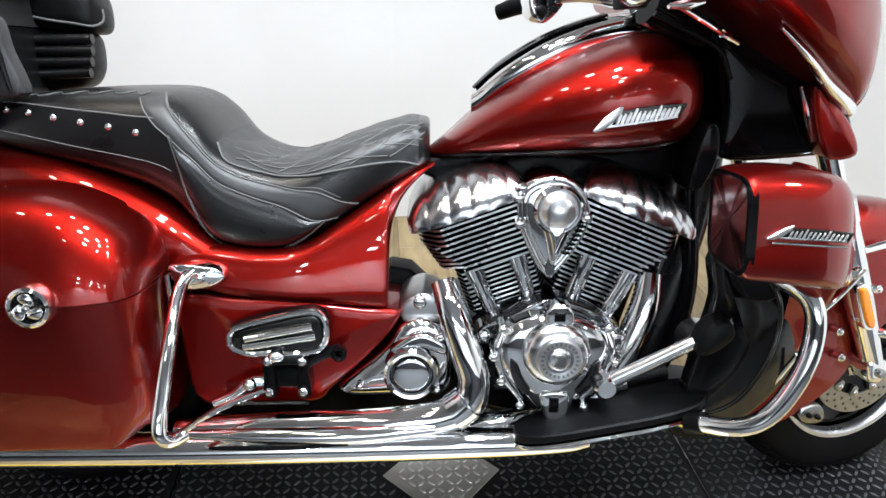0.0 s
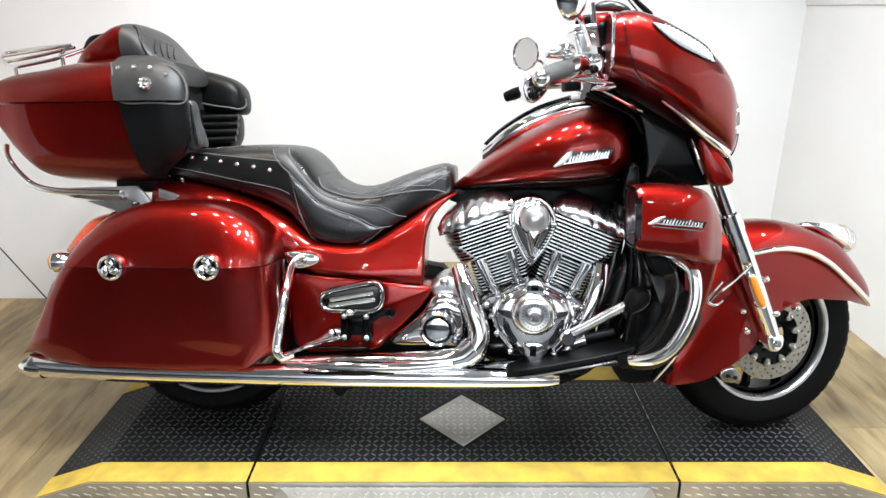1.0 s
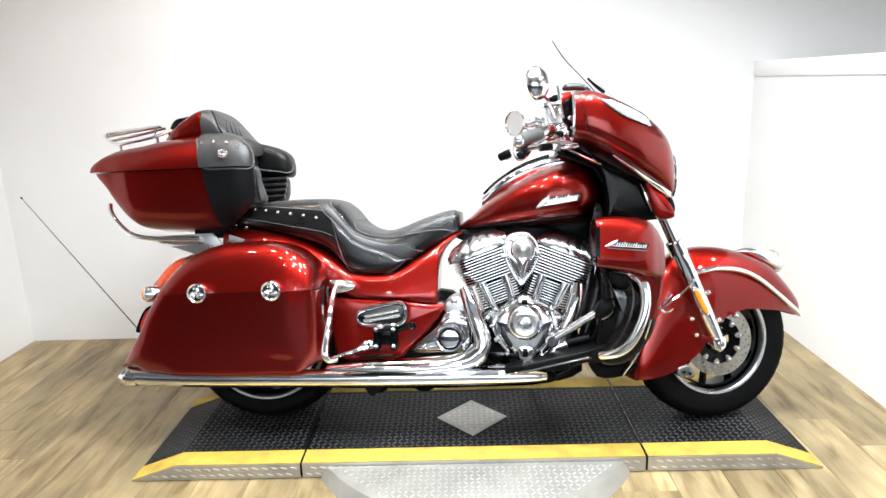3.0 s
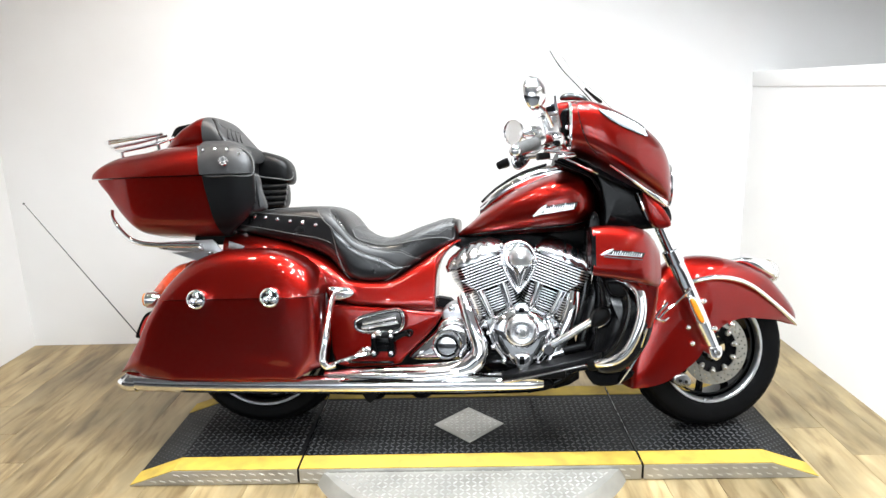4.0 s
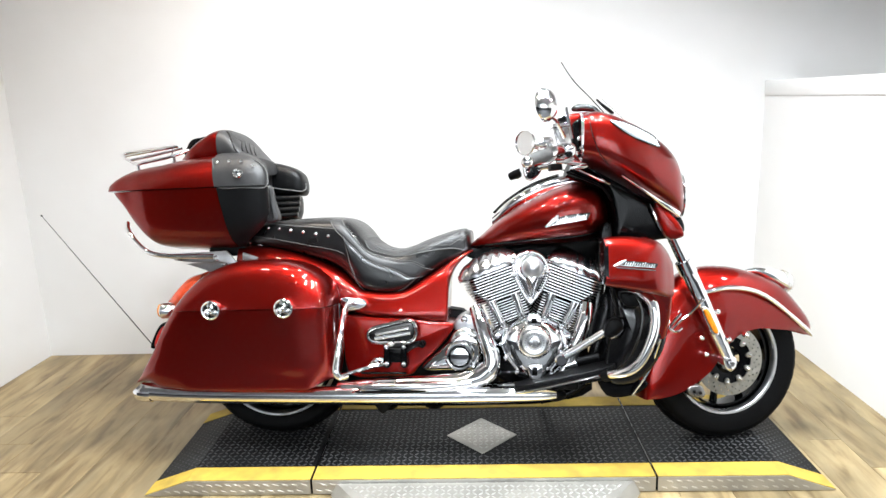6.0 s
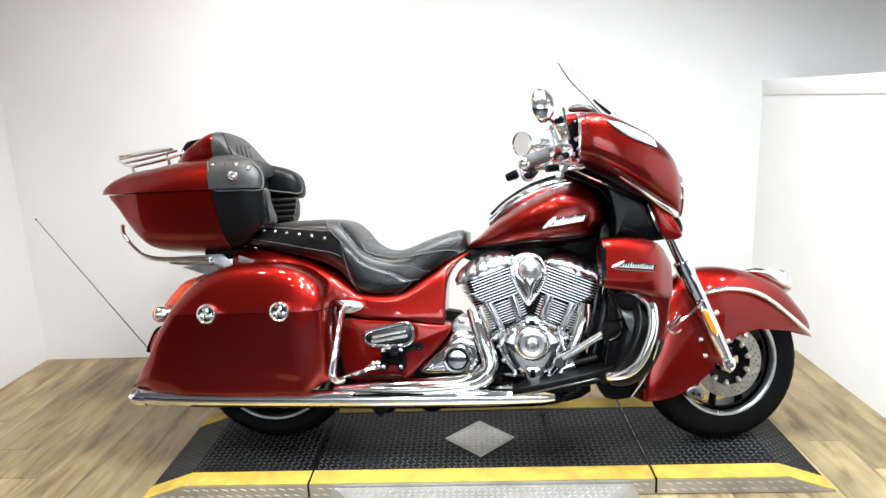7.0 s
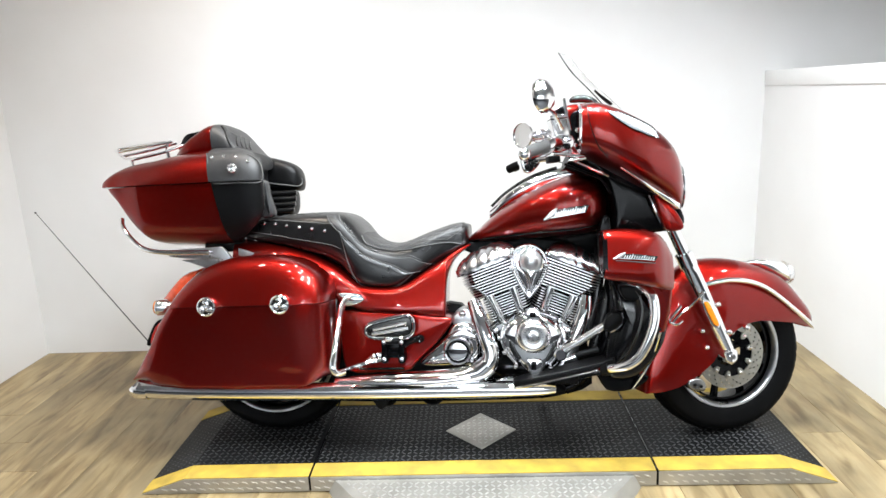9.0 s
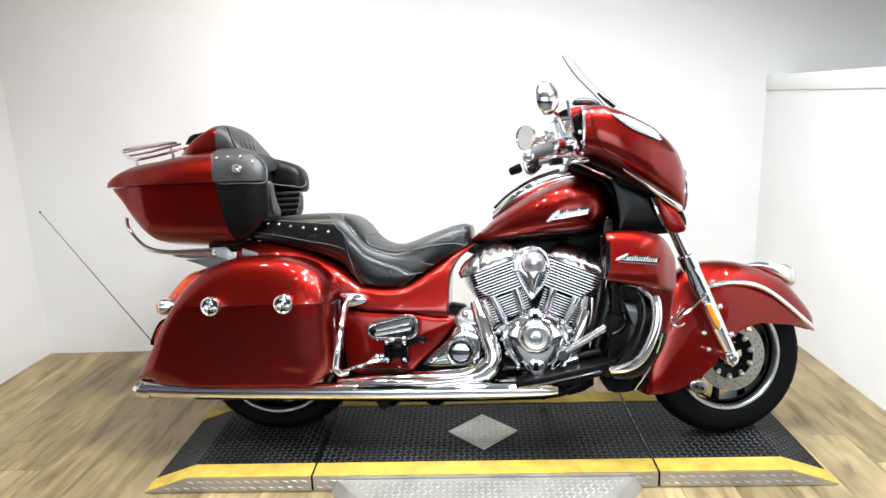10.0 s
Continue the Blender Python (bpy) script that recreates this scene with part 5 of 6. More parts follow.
# ---------- saddlebags ----------
BAG = Loft([(-1.296, 0.219, 0.228, 0.07, -0.222, 3.0), (-1.229, 0.225, 0.345, 0.100, -0.232, 3.6), (-1.180, 0.209, 0.471, 0.112, -0.236, 4.0), (-1.120, 0.210, 0.571, 0.118, -0.238, 4.2),
            (-1.037, 0.210, 0.648, 0.120, -0.240, 4.2), (-0.935, 0.211, 0.687, 0.122, -0.242, 4.2), (-0.840, 0.212, 0.694, 0.124, -0.244, 4.2), (-0.738, 0.216, 0.691, 0.126, -0.246, 4.2),
            (-0.655, 0.217, 0.667, 0.126, -0.246, 4.2), (-0.589, 0.240, 0.623, 0.118, -0.236, 4.0), (-0.565, 0.249, 0.567, 0.095, -0.215, 3.4), (-0.568, 0.286, 0.497, 0.050, -0.17, 2.6)])
lid_a, lid_b = Vector((-1.118, -0.355, 0.512)), Vector((-0.517, -0.355, 0.527))
lid_n = (lid_b - lid_a).normalized()
lid_n = Vector((-lid_n.z, 0, lid_n.x))


def bag_piece(low, grow):
    bm = BAG.mesh(56)
    for v in bm.verts:
        v.co.y = -0.240 + (v.co.y + 0.240) * grow
        if low and v.co.y < -0.2:
            drop = max(0.0, (lid_a - v.co).dot(lid_n))
            full = min(1.0, max(0.0, (v.co.x + 1.28) / 0.22)) * min(1.0, max(0.0, (-0.600 - v.co.x) / 0.04)) * min(1.0, max(0.0, (0.36 - v.co.z) / 0.05))
            v.co.y = min(v.co.y, v.co.y + 0.95 * full * (-0.356 - v.co.y)) + 0.14 * drop
            v.co.z += 0.02 * drop
            if v.co.x < lid_a.x + 0.1:
                v.co.x -= 0.16 * drop
        elif v.co.y < -0.2:
            v.co.y += 0.20 * max(0.0, (v.co - lid_a).dot(lid_n))
    return cut(bm, lid_a + lid_n * (-0.0012 if low else 0.0012), lid_n, not low)


for side in (1, -1):
    mm = None if side == 1 else Matrix.LocRotScale(None, None, (1, -1, 1))
    def flip(bm):
        if mm:
            bm.transform(mm)
        return bm
    bag = part("saddlebag", flip(bag_piece(True, 0.962)), RED, bike, "hard candy-red saddlebag")
    part("bag_lid", flip(bag_piece(False, 1.0)), RED, bag)
    if side == 1:
        for c in ((-0.976, 0.520), (-0.709, 0.527)):
            latch = part("latch", lathe([(0.036, -0.362), (0.036, -0.378), (0.034, -0.387), (0.030, -0.390), (0.0265, -0.387), (0.026, -0.380), (0.0, -0.380)], 36, Matrix.Translation((c[0], 0, c[1]))), CHROME, bag, "round chrome bag latch")
            part("latch_recess", disc(c, 0.0258, -0.3815, -0.375, 0.001, 30), SMOKED, latch)
            for k in range(3):
                a = 2 * math.pi * k / 3 + 0.5
                petal = slab([(0.004, -0.010), (0.012, -0.012), (0.023, -0.008), (0.025, 0.004), (0.018, 0.012), (0.008, 0.006)], -0.391, -0.378, 0.003, 4, 0.002)
                part("latch_petal", petal, CHROME, latch, m=Matrix.Translation((c[0], 0, c[1])) @ Matrix.Rotation(a, 4, "Y"))
            part("latch_key", disc(c, 0.007, -0.394, -0.38, 0.002, 18, dome=0.002), CHROME, latch)
# chrome guard bar before the bag
guard = part("bag_guard", tube([(-0.461, -0.200, 0.530), (-0.506, -0.220, 0.532), (-0.521, -0.250, 0.509), (-0.521, -0.310, 0.445), (-0.520, -0.370, 0.364), (-0.521, -0.395, 0.314), (-0.513, -0.392, 0.293), (-0.503, -0.380, 0.287), (-0.491, -0.365, 0.288)], 0.0125, 16, 6), CHROME, bike, "chrome saddlebag guard bar")
part("guard_rod", tube([(-0.504, -0.375, 0.290), (-0.454, -0.300, 0.299), (-0.364, -0.230, 0.310)], 0.006, 10, 4), CHROME, guard)
part("guard_post", tube([(-0.560, -0.200, 0.524), (-0.559, -0.200, 0.418), (-0.570, -0.240, 0.298)], 0.006, 10, 5), CHROME, guard)
part("guard_bracket", slab([(-0.548, 0.546), (-0.473, 0.545), (-0.447, 0.526), (-0.474, 0.507), (-0.525, 0.503)], -0.225, -0.17, 0.006, dome=0.004), CHROME, guard, "chrome bracket")
part("guard_bolt", disc((-0.487, 0.529), 0.009, -0.240, -0.22, n=14, dome=0.003), CHROME, guard)

# ---------- rear fender and lamps ----------
def rear_fender_rows():
    rows = []
    for k in range(12):
        a = radians(200 - 165 * k / 11)
        d = Vector((math.cos(a), math.sin(a)))
        rows.append(((-0.842 + d.x * 0.395, 0.312 + d.y * 0.395), (-0.842 + d.x * 0.27, 0.312 + d.y * 0.27), 0.125))
    return rows


rear_fender = part("rear_fender", thick(fender_shell(rear_fender_rows(), 3.2, 3), 0.004), RED, bike, "candy-red rear fender")
BODY = Loft([(-0.998, 0.493, 0.752, 0.11, 0, 3), (-0.844, 0.486, 0.741, 0.15, 0, 3.2), (-0.702, 0.481, 0.707, 0.17, 0, 3.2), (-0.567, 0.478, 0.646, 0.18, 0, 3.2), (-0.459, 0.473, 0.572, 0.18, 0, 3.2), (-0.352, 0.473, 0.560, 0.16, 0, 3)])
part("rear_body", BODY.mesh(36), RED, bike, "red rear bodywork under the seat")
tail = Loft([(-1.322, 0.485, 0.530, 0.05, 0, 2.4), (-1.270, 0.488, 0.577, 0.09, 0, 2.6), (-1.221, 0.512, 0.620, 0.10, 0, 2.6), (-1.164, 0.558, 0.638, 0.09, 0, 2.4)])
part("tail_lamp", tail.mesh(32), ORANGE_LENS, rear_fender, "orange-red tail lamp on the fender")
sig = part("turn_signal", lathe([(0, 0.045), (0.012, 0.044), (0.024, 0.034), (0.031, 0.012), (0.032, -0.014), (0.029, -0.018), (0, -0.018)], 28), CHROME, bike, "chrome bullet turn signal", m=Matrix.Translation((-1.261, -0.170, 0.495)) @ Matrix.Rotation(radians(-84), 4, "Z"))
part("signal_lens", lathe([(0, -0.034), (0.014, -0.032), (0.025, -0.026), (0.029, -0.0175), (0, -0.0175)], 24), AMBER, sig, "amber lens")
part("signal_stalk", bar((-1.253, -0.160, 0.465), (-1.227, -0.100, 0.448), 0.009), BLACK, bike)
plate_b = part("plate_bracket", slab([(-1.321, 0.430), (-1.263, 0.444), (-1.274, 0.403), (-1.313, 0.339), (-1.357, 0.334), (-1.361, 0.353)], -0.115, -0.10, 0.003), BLACK, bike, "black rear bracket")
part("marker_lens", slab([(-1.313, 0.419), (-1.263, 0.432), (-1.283, 0.365), (-1.327, 0.340), (-1.342, 0.356)], -0.124, -0.112, 0.004), RED_LENS, plate_b, "red side marker lens")
ant = part("antenna", bar((-1.377, -0.050, 0.321), (-1.870, -0.050, 0.876), 0.0022, 8, r2=0.0012), MATT_BLACK, bike, "thin black whip antenna")
part("antenna_tip", ball((-1.872, -0.050, 0.878), 0.0042, n=8), MATT_BLACK, ant)

# ---------- side covers ----------
SIDE_COVER = Loft([(-0.571, 0.543, 0.579, 0.05, -0.12, 3.4), (-0.538, 0.505, 0.578, 0.065, -0.125, 4), (-0.473, 0.479, 0.570, 0.07, -0.125, 4.4), (-0.388, 0.469, 0.562, 0.072, -0.125, 4.6),
                   (-0.313, 0.462, 0.571, 0.072, -0.125, 4.6), (-0.239, 0.456, 0.617, 0.072, -0.122, 4.6), (-0.176, 0.450, 0.658, 0.072, -0.120, 4.6), (-0.157, 0.449, 0.670, 0.072, -0.119, 4.6),
                   (-0.150, 0.468, 0.675, 0.070, -0.118, 4.4), (-0.146, 0.585, 0.679, 0.064, -0.116, 4), (-0.134, 0.634, 0.688, 0.056, -0.113, 3.4), (-0.117, 0.664, 0.698, 0.050, -0.110, 3), (-0.091, 0.691, 0.711, 0.040, -0.108, 2.6), (-0.062, 0.712, 0.720, 0.020, -0.105, 2.4)], 4)
cover_mesh = SIDE_COVER.mesh(48)
mid_z = 0.513
for v in cover_mesh.verts:
    v.co.y += 0.25 * (v.co.z - mid_z)
part("side_cover", cover_mesh, RED, bike, "candy-red side cover below the seat")
part("lower_side_cover", slab([(-0.540, 0.474), (-0.436, 0.474), (-0.306, 0.468), (-0.200, 0.455), (-0.131, 0.450), (-0.140, 0.415), (-0.182, 0.364), (-0.225, 0.321), (-0.262, 0.285), (-0.290, 0.258), (-0.375, 0.250), (-0.516, 0.252), (-0.545, 0.360)], -0.196, -0.04, 0.010, 4, 0.006), RED, bike, "candy-red lower frame cover")
part("frame_plate", slab([(-0.625, 0.481), (-0.383, 0.503), (-0.109, 0.480), (-0.022, 0.344), (0.020, 0.142), (-0.622, 0.135), (-0.655, 0.251)], -0.03, 0.05, 0.01, 2), MATT_BLACK, bike, "black frame behind the side covers")

# ---------- V-twin engine ----------
engine = part("engine", slab([(-0.012, 0.386), (0.044, 0.437), (0.165, 0.475), (0.284, 0.437), (0.324, 0.365), (0.302, 0.281), (0.246, 0.220), (0.130, 0.202), (0.035, 0.227), (-0.013, 0.300)], -0.165, 0.15, 0.02, 4), BLACK, bike, "polished V-twin engine with finned cylinders")
part("engine_core", slab([(-0.040, 0.636), (0.083, 0.734), (0.290, 0.731), (0.424, 0.632), (0.353, 0.434), (0.166, 0.367), (0.024, 0.434)], -0.06, 0.08, 0.02, 3), MATT_BLACK, engine, "black cylinder block")


def fin_plate(plan, z, t):
    """A cast fin: polished rim, faces black to deepen the shade between fins."""
    bm = bmesh.new()
    lo = [bm.verts.new((u, y, z - t)) for u, y in plan]
    hi = [bm.verts.new((u, y, z + t)) for u, y in plan]
    bm.faces.new(lo[::-1])
    bm.faces.new(hi)
    for i in range(len(plan)):
        j = (i + 1) % len(plan)
        bm.faces.new((lo[i], lo[j], hi[j], hi[i])).material_index = 1
    me = link_mesh("fin", bm, BLACK, 0)
    me.materials.append(FIN)
    return me


def cylinder(base_p, top_p, side):
    """One finned cylinder; side 1: its outer end at positive u."""
    a, b = Vector(base_p), Vector(top_p)
    d = b - a
    h = d.length
    m = Matrix.Translation((a.x, 0, a.z)) @ Matrix.Rotation(math.atan2(d.x, d.z), 4, "Y")
    turn = lambda plan: [(side * u, y) for u, y in plan][::side]

    def add_fin(plan, z, t):
        ob = new("fin", fin_plate(turn(plan), z, t))
        ob.parent, ob.matrix_basis = engine, m

    part("cylinder", box(-0.055, 0.055, -0.105, 0.09, -0.03, h * 0.52, 0.01), BLACK, engine, "finned cylinder", m=m)
    core = box(-0.080, 0.104, -0.115, 0.09, h * 0.40, h * 0.755, 0.008)
    core.transform(Matrix.Diagonal((side, 1, 1, 1)))
    part("head_core", core, BLACK, engine, m=m)
    for k in range(10):
        z = h * (0.425 + 0.0338 * k)
        if k > 5:
            plan = [(0.128, 0.09), (0.130, -0.085), (0.118, -0.125), (0.090, -0.178), (0.078, -0.190), (-0.094, -0.190), (-0.104, -0.165), (-0.104, 0.09)]
        else:
            f = 0.098 - 0.046 * (6 - k) / 6
            plan = [(0.128 - 0.003 * (6 - k), 0.09), (0.130 - 0.003 * (6 - k), -0.080), (0.118 - 0.003 * (6 - k), -0.120), (f + 0.012, -0.150), (f + 0.001, -0.152), (f, -0.190), (-0.094, -0.190), (-0.104, -0.165), (-0.104, 0.09)]
        add_fin(plan, z, 0.0020)
    for k in range(13):
        z = h * (-0.02 + 0.032 * k)
        add_fin([(0.080, 0.08), (0.083, -0.10), (0.070, -0.138), (-0.070, -0.138), (-0.083, -0.10), (-0.080, 0.08)], z, 0.0019)
    # ribbed rocker cover: rounded ribs with narrow grooves between them
    rings, n, q = [], 6, 16
    for i in range(n * q + 1):
        t = i / (n * q)
        u = side * (-0.104 + 0.238 * t)
        end = max(0.03, math.sin(math.pi * min(max(t, 0.012), 0.988))) ** 0.36
        rib = abs(math.sin(math.pi * t * n)) ** 0.9
        high = 0.004 + (0.069 + 0.003 * rib) * end
        wide = 0.150 + 0.044 * end
        ring = [(u, 0.09, h * 0.752), (u, -0.004 - wide, h * 0.752)]
        for k in range(1, 15):
            g = math.pi / 2 * k / 14
            lean = side * -0.020 * math.sin(g) * math.sin(math.pi * t)
            ring.append((u + lean, -0.004 - wide + 0.125 * end * (1 - math.cos(g)) - 0.0045 * rib * end * math.sin(g) ** 0.5, h * 0.752 + high * math.sin(g)))
        ring.append((u + lean, 0.09, h * 0.752 + high))
        rings.append(ring)
    part("rocker_cover", skin(bmesh.new(), rings), ROCKER, engine, "ribbed chrome rocker cover", m=m, smooth=60)
    # push rod tubes and their guides
    for u in (-0.036, 0.036):
        part("pushrod_tube", bar((u, -0.165, h * -0.02), (u * 1.25, -0.172, h * 0.42), 0.0145, 18), CHROME, engine, "chrome push rod tube", m=m)
        part("tube_collar", bar((u, -0.165, h * -0.04), (u, -0.165, h * 0.05), 0.020, 18), CHROME, engine, m=m)
        part("tube_collar", bar((u, -0.165, h * 0.09), (u, -0.165, h * 0.115), 0.0175, 18), CHROME, engine, m=m)
        part("tube_collar", bar((u * 1.2, -0.171, h * 0.34), (u * 1.24, -0.172, h * 0.43), 0.018, 18), CHROME, engine, m=m)
        part("tube_ridge", bar((u + 0.011, -0.176, h * 0.02), (u * 1.22 + 0.011, -0.183, h * 0.38), 0.0035, 8), CHROME, engine, m=m)
        part("tappet_block", box(u - 0.030, u + 0.030, -0.186, -0.10, h * -0.13, h * -0.01, 0.006), CHROME, engine, "chrome tappet block", m=m)
        for e in (-0.021, 0.021):
            part("tappet_bolt", lathe([(0, -0.196), (0.005, -0.196), (0.0065, -0.193), (0.0065, -0.18), (0, -0.18)], 12, Matrix.Translation((u + e, 0, h * -0.07))), CHROME, engine, m=m)
    for u in (-0.066, 0.066):
        part("head_bolt", bar((u, -0.150, h * -0.06), (u, -0.150, h * 0.0), 0.009, 8), CHROME, engine, m=m)


cylinder((0.099, -0.120, 0.424), (-0.007, -0.120, 0.714), -1)
cylinder((0.229, -0.120, 0.424), (0.340, -0.120, 0.709), 1)

# air cleaner
AIR = [(0.155, 0.718), (0.195, 0.706), (0.219, 0.675), (0.227, 0.640), (0.218, 0.604), (0.193, 0.559), (0.163, 0.522), (0.150, 0.520), (0.128, 0.547), (0.103, 0.594), (0.089, 0.635), (0.089, 0.676), (0.110, 0.705)]
air = part("air_cleaner", slab(AIR, -0.196, -0.06, 0.014, 5, 0.004), CHROME, engine, "teardrop chrome air cleaner cover")
inset = offset(AIR, 0.018)
part("air_rim", tube([(x, -0.196, z) for x, z in offset(AIR, 0.008)], 0.0065, 12, 5, closed=True), CHROME, air)
part("air_inset", slab(inset, -0.203, -0.18, 0.004, 5), CHROME, air, "flat bright inner panel")
part("air_blade", slab([(0.136, 0.640), (0.190, 0.640), (0.178, 0.590), (0.158, 0.548), (0.145, 0.590)], -0.212, -0.19, 0.008, 5, 0.006), CHROME, air)
part("air_boss", disc((0.163, 0.655), 0.037, -0.226, -0.18, 0.013, 40, dome=0.017), FIN, air, "round polished boss")
part("boss_ring", lathe([(0.046, -0.205), (0.045, -0.214), (0.041, -0.218), (0.038, -0.213), (0.038, -0.205)], 40, Matrix.Translation((0.163, 0, 0.655))), CHROME, air)
# black bars laid on the panel stand in for shaded slots
for k in range(9):
    z = 0.640 - 0.0085 * k
    x = 0.160 + (0.058 - 0.0045 * k)
    part("air_louvre", box(x - 0.006, x + 0.008, -0.2075, -0.198, z - 0.0020, z + 0.0020), BLACK, air, smooth=0)
for c in ((0.218, 0.640), (0.090, 0.676), (0.096, 0.695), (0.094, 0.628)):
    part("air_bolt", disc(c, 0.010, -0.212, -0.15, 0.003, n=16, dome=0.003), CHROME, air)

# cam cover
cx, cz = (0.166, 0.383)
upper_case = part("upper_case", slab([(0.012, 0.400), (0.033, 0.426), (0.080, 0.443), (0.156, 0.482), (0.242, 0.459), (0.292, 0.426), (0.306, 0.400), (0.280, 0.392), (0.242, 0.404), (0.192, 0.440), (0.156, 0.444), (0.094, 0.410), (0.040, 0.388)], -0.208, -0.10, 0.005, 3), DARK_CHROME, engine, "dark chrome upper crankcase cover")
for c in ((0.034, 0.408), (0.158, 0.466), (0.284, 0.408)):
    part("cover_screw", disc(c, 0.0115, -0.220, -0.19, 0.003, n=18, dome=0.003), CHROME, upper_case)
for t in (0.3, 0.7):
    for x0, z0 in ((0.040, 0.412), (0.276, 0.414)):
        part("case_rib", box(-0.012, 0.012, -0.214, -0.20, -0.003, 0.003, 0.001), BLACK, upper_case, m=Matrix.Translation((x0 + (0.158 - x0) * t, 0, z0 + (0.462 - z0) * t)))
cam_cover = part("cam_cover", slab([(0.056, 0.384), (0.078, 0.425), (0.120, 0.446), (0.166, 0.456), (0.214, 0.446), (0.256, 0.422), (0.276, 0.384), (0.262, 0.330), (0.226, 0.285), (0.200, 0.250), (0.178, 0.244), (0.146, 0.252), (0.112, 0.285), (0.070, 0.328)], -0.206, -0.10, 0.022, 4, 0.008), CHROME, engine, "chrome cam cover with round medallion", m=Matrix.Translation((-0.001, -0.050, 0.014)))
part("cam_dome", lathe([(0.064, -0.204), (0.063, -0.220), (0.058, -0.231), (0.050, -0.238), (0.042, -0.240), (0.040, -0.236), (0.040, -0.21)], 56, Matrix.Translation((cx, 0, cz))), POLISHED, cam_cover)
for side in (-1, 1):
    # dark plate laid on the cover in place of a shaded hollow
    part("case_recess", slab([(cx + side * 0.070, 0.356), (cx + side * 0.084, 0.366), (cx + side * 0.080, 0.330), (cx + side * 0.056, 0.296), (cx + side * 0.044, 0.300), (cx + side * 0.060, 0.330)], -0.2125, -0.19, 0.003, 4), SMOKED, cam_cover)
    part("case_flute", tube([(cx + side * 0.096, -0.190, 0.420), (cx + side * 0.108, -0.196, 0.380), (cx + side * 0.096, -0.194, 0.330), (cx + side * 0.058, -0.194, 0.276)], [0.006, 0.009, 0.009, 0.006], 12, 5), CHROME, cam_cover)
part("case_keel", slab([(cx - 0.022, 0.300), (cx + 0.026, 0.300), (cx + 0.030, 0.262), (cx + 0.014, 0.236), (cx - 0.010, 0.240), (cx - 0.022, 0.268)], -0.216, -0.18, 0.007, 4), CHROME, cam_cover)
# raised black block as the dark of a slot
part("case_slot", box(cx - 0.008, cx + 0.010, -0.221, -0.21, 0.262, 0.292, 0.002), BLACK, cam_cover)
part("cam_tower", slab([(cx - 0.022, 0.440), (cx - 0.018, 0.478), (cx + 0.018, 0.478), (cx + 0.026, 0.440)], -0.224, -0.19, 0.006, 3), CHROME, cam_cover)
# raised black block, the dark of the tower's slot
part("tower_slot", box(cx - 0.010, cx + 0.010, -0.2275, -0.22, 0.449, 0.466, 0.002), BLACK, cam_cover)
part("medallion_base", disc((cx, cz), 0.042, -0.240, -0.215, 0.004, 48), CHROME, cam_cover)
part("medallion_ring", lathe([(0.042, -0.238), (0.041, -0.248), (0.0385, -0.250), (0.026, -0.248), (0.0235, -0.242), (0.0235, -0.238)], 48, Matrix.Translation((cx, 0, cz))), SATIN, cam_cover, "ring of embossed marks")
for k in range(24):
    a = 2 * math.pi * k / 24
    own = box(-0.0019, 0.0019, -0.0006, 0.0006, -0.0029, 0.0029)
    part("ring_mark", own, STEEL, cam_cover, m=Matrix.Translation((cx + 0.0322 * math.sin(a), -0.2497, cz + 0.0322 * math.cos(a))) @ Matrix.Rotation(a, 4, "Y"), smooth=0)
part("medallion_face", disc((cx, cz), 0.0228, -0.247, -0.238, 0.003, 36, dome=0.002), POLISHED, cam_cover)
part("medallion_relief", slab([(cx - 0.010, cz - 0.012), (cx + 0.008, cz - 0.014), (cx + 0.012, cz + 0.004), (cx + 0.003, cz + 0.013), (cx - 0.010, cz + 0.010), (cx - 0.005, cz + 0.0)], -0.2525, -0.246, 0.002), STEEL, cam_cover)
for c in ((0.050, 0.372), (0.066, 0.322), (0.104, 0.272), (0.278, 0.362), (0.262, 0.312), (0.226, 0.268), (0.066, 0.428), (0.262, 0.430)):
    part("case_bolt", disc(c, 0.0085, -0.214, -0.17, 0.002, n=14, dome=0.003), CHROME, cam_cover)
part("lower_case", slab([(0.099, 0.274), (0.167, 0.283), (0.242, 0.276), (0.221, 0.230), (0.170, 0.205), (0.119, 0.225)], -0.190, -0.08, 0.01, 3), BLACK, engine)

# gearbox cover
gear = part("gearbox_cover", slab([(-0.248, 0.290), (-0.204, 0.331), (-0.154, 0.377), (-0.124, 0.423), (-0.077, 0.435), (-0.032, 0.410), (-0.021, 0.336), (-0.038, 0.281), (-0.139, 0.273), (-0.222, 0.272)], -0.205, -0.05, 0.018, 4, 0.006), CHROME, bike, "chrome gearbox cover")
boss = part("cover_boss", lathe([(0, -0.236), (0.028, -0.238), (0.033, -0.236), (0.035, -0.229), (0.039, -0.229), (0.042, -0.237), (0.048, -0.239), (0.053, -0.235), (0.055, -0.226), (0.056, -0.18)], 48, Matrix.Translation((-0.104, 0, 0.335))), CHROME, gear, "flat round chrome boss")
part("boss_groove", lathe([(0.0355, -0.2296), (0.0385, -0.2296), (0.0385, -0.225), (0.0355, -0.225)], 48, Matrix.Translation((-0.104, 0, 0.335)), closed=True), BLACK, boss)
part("cover_step", slab([(-0.146, 0.379), (-0.090, 0.416), (-0.040, 0.395), (-0.041, 0.371), (-0.090, 0.387)], -0.225, -0.19, 0.008, 4), CHROME, gear)
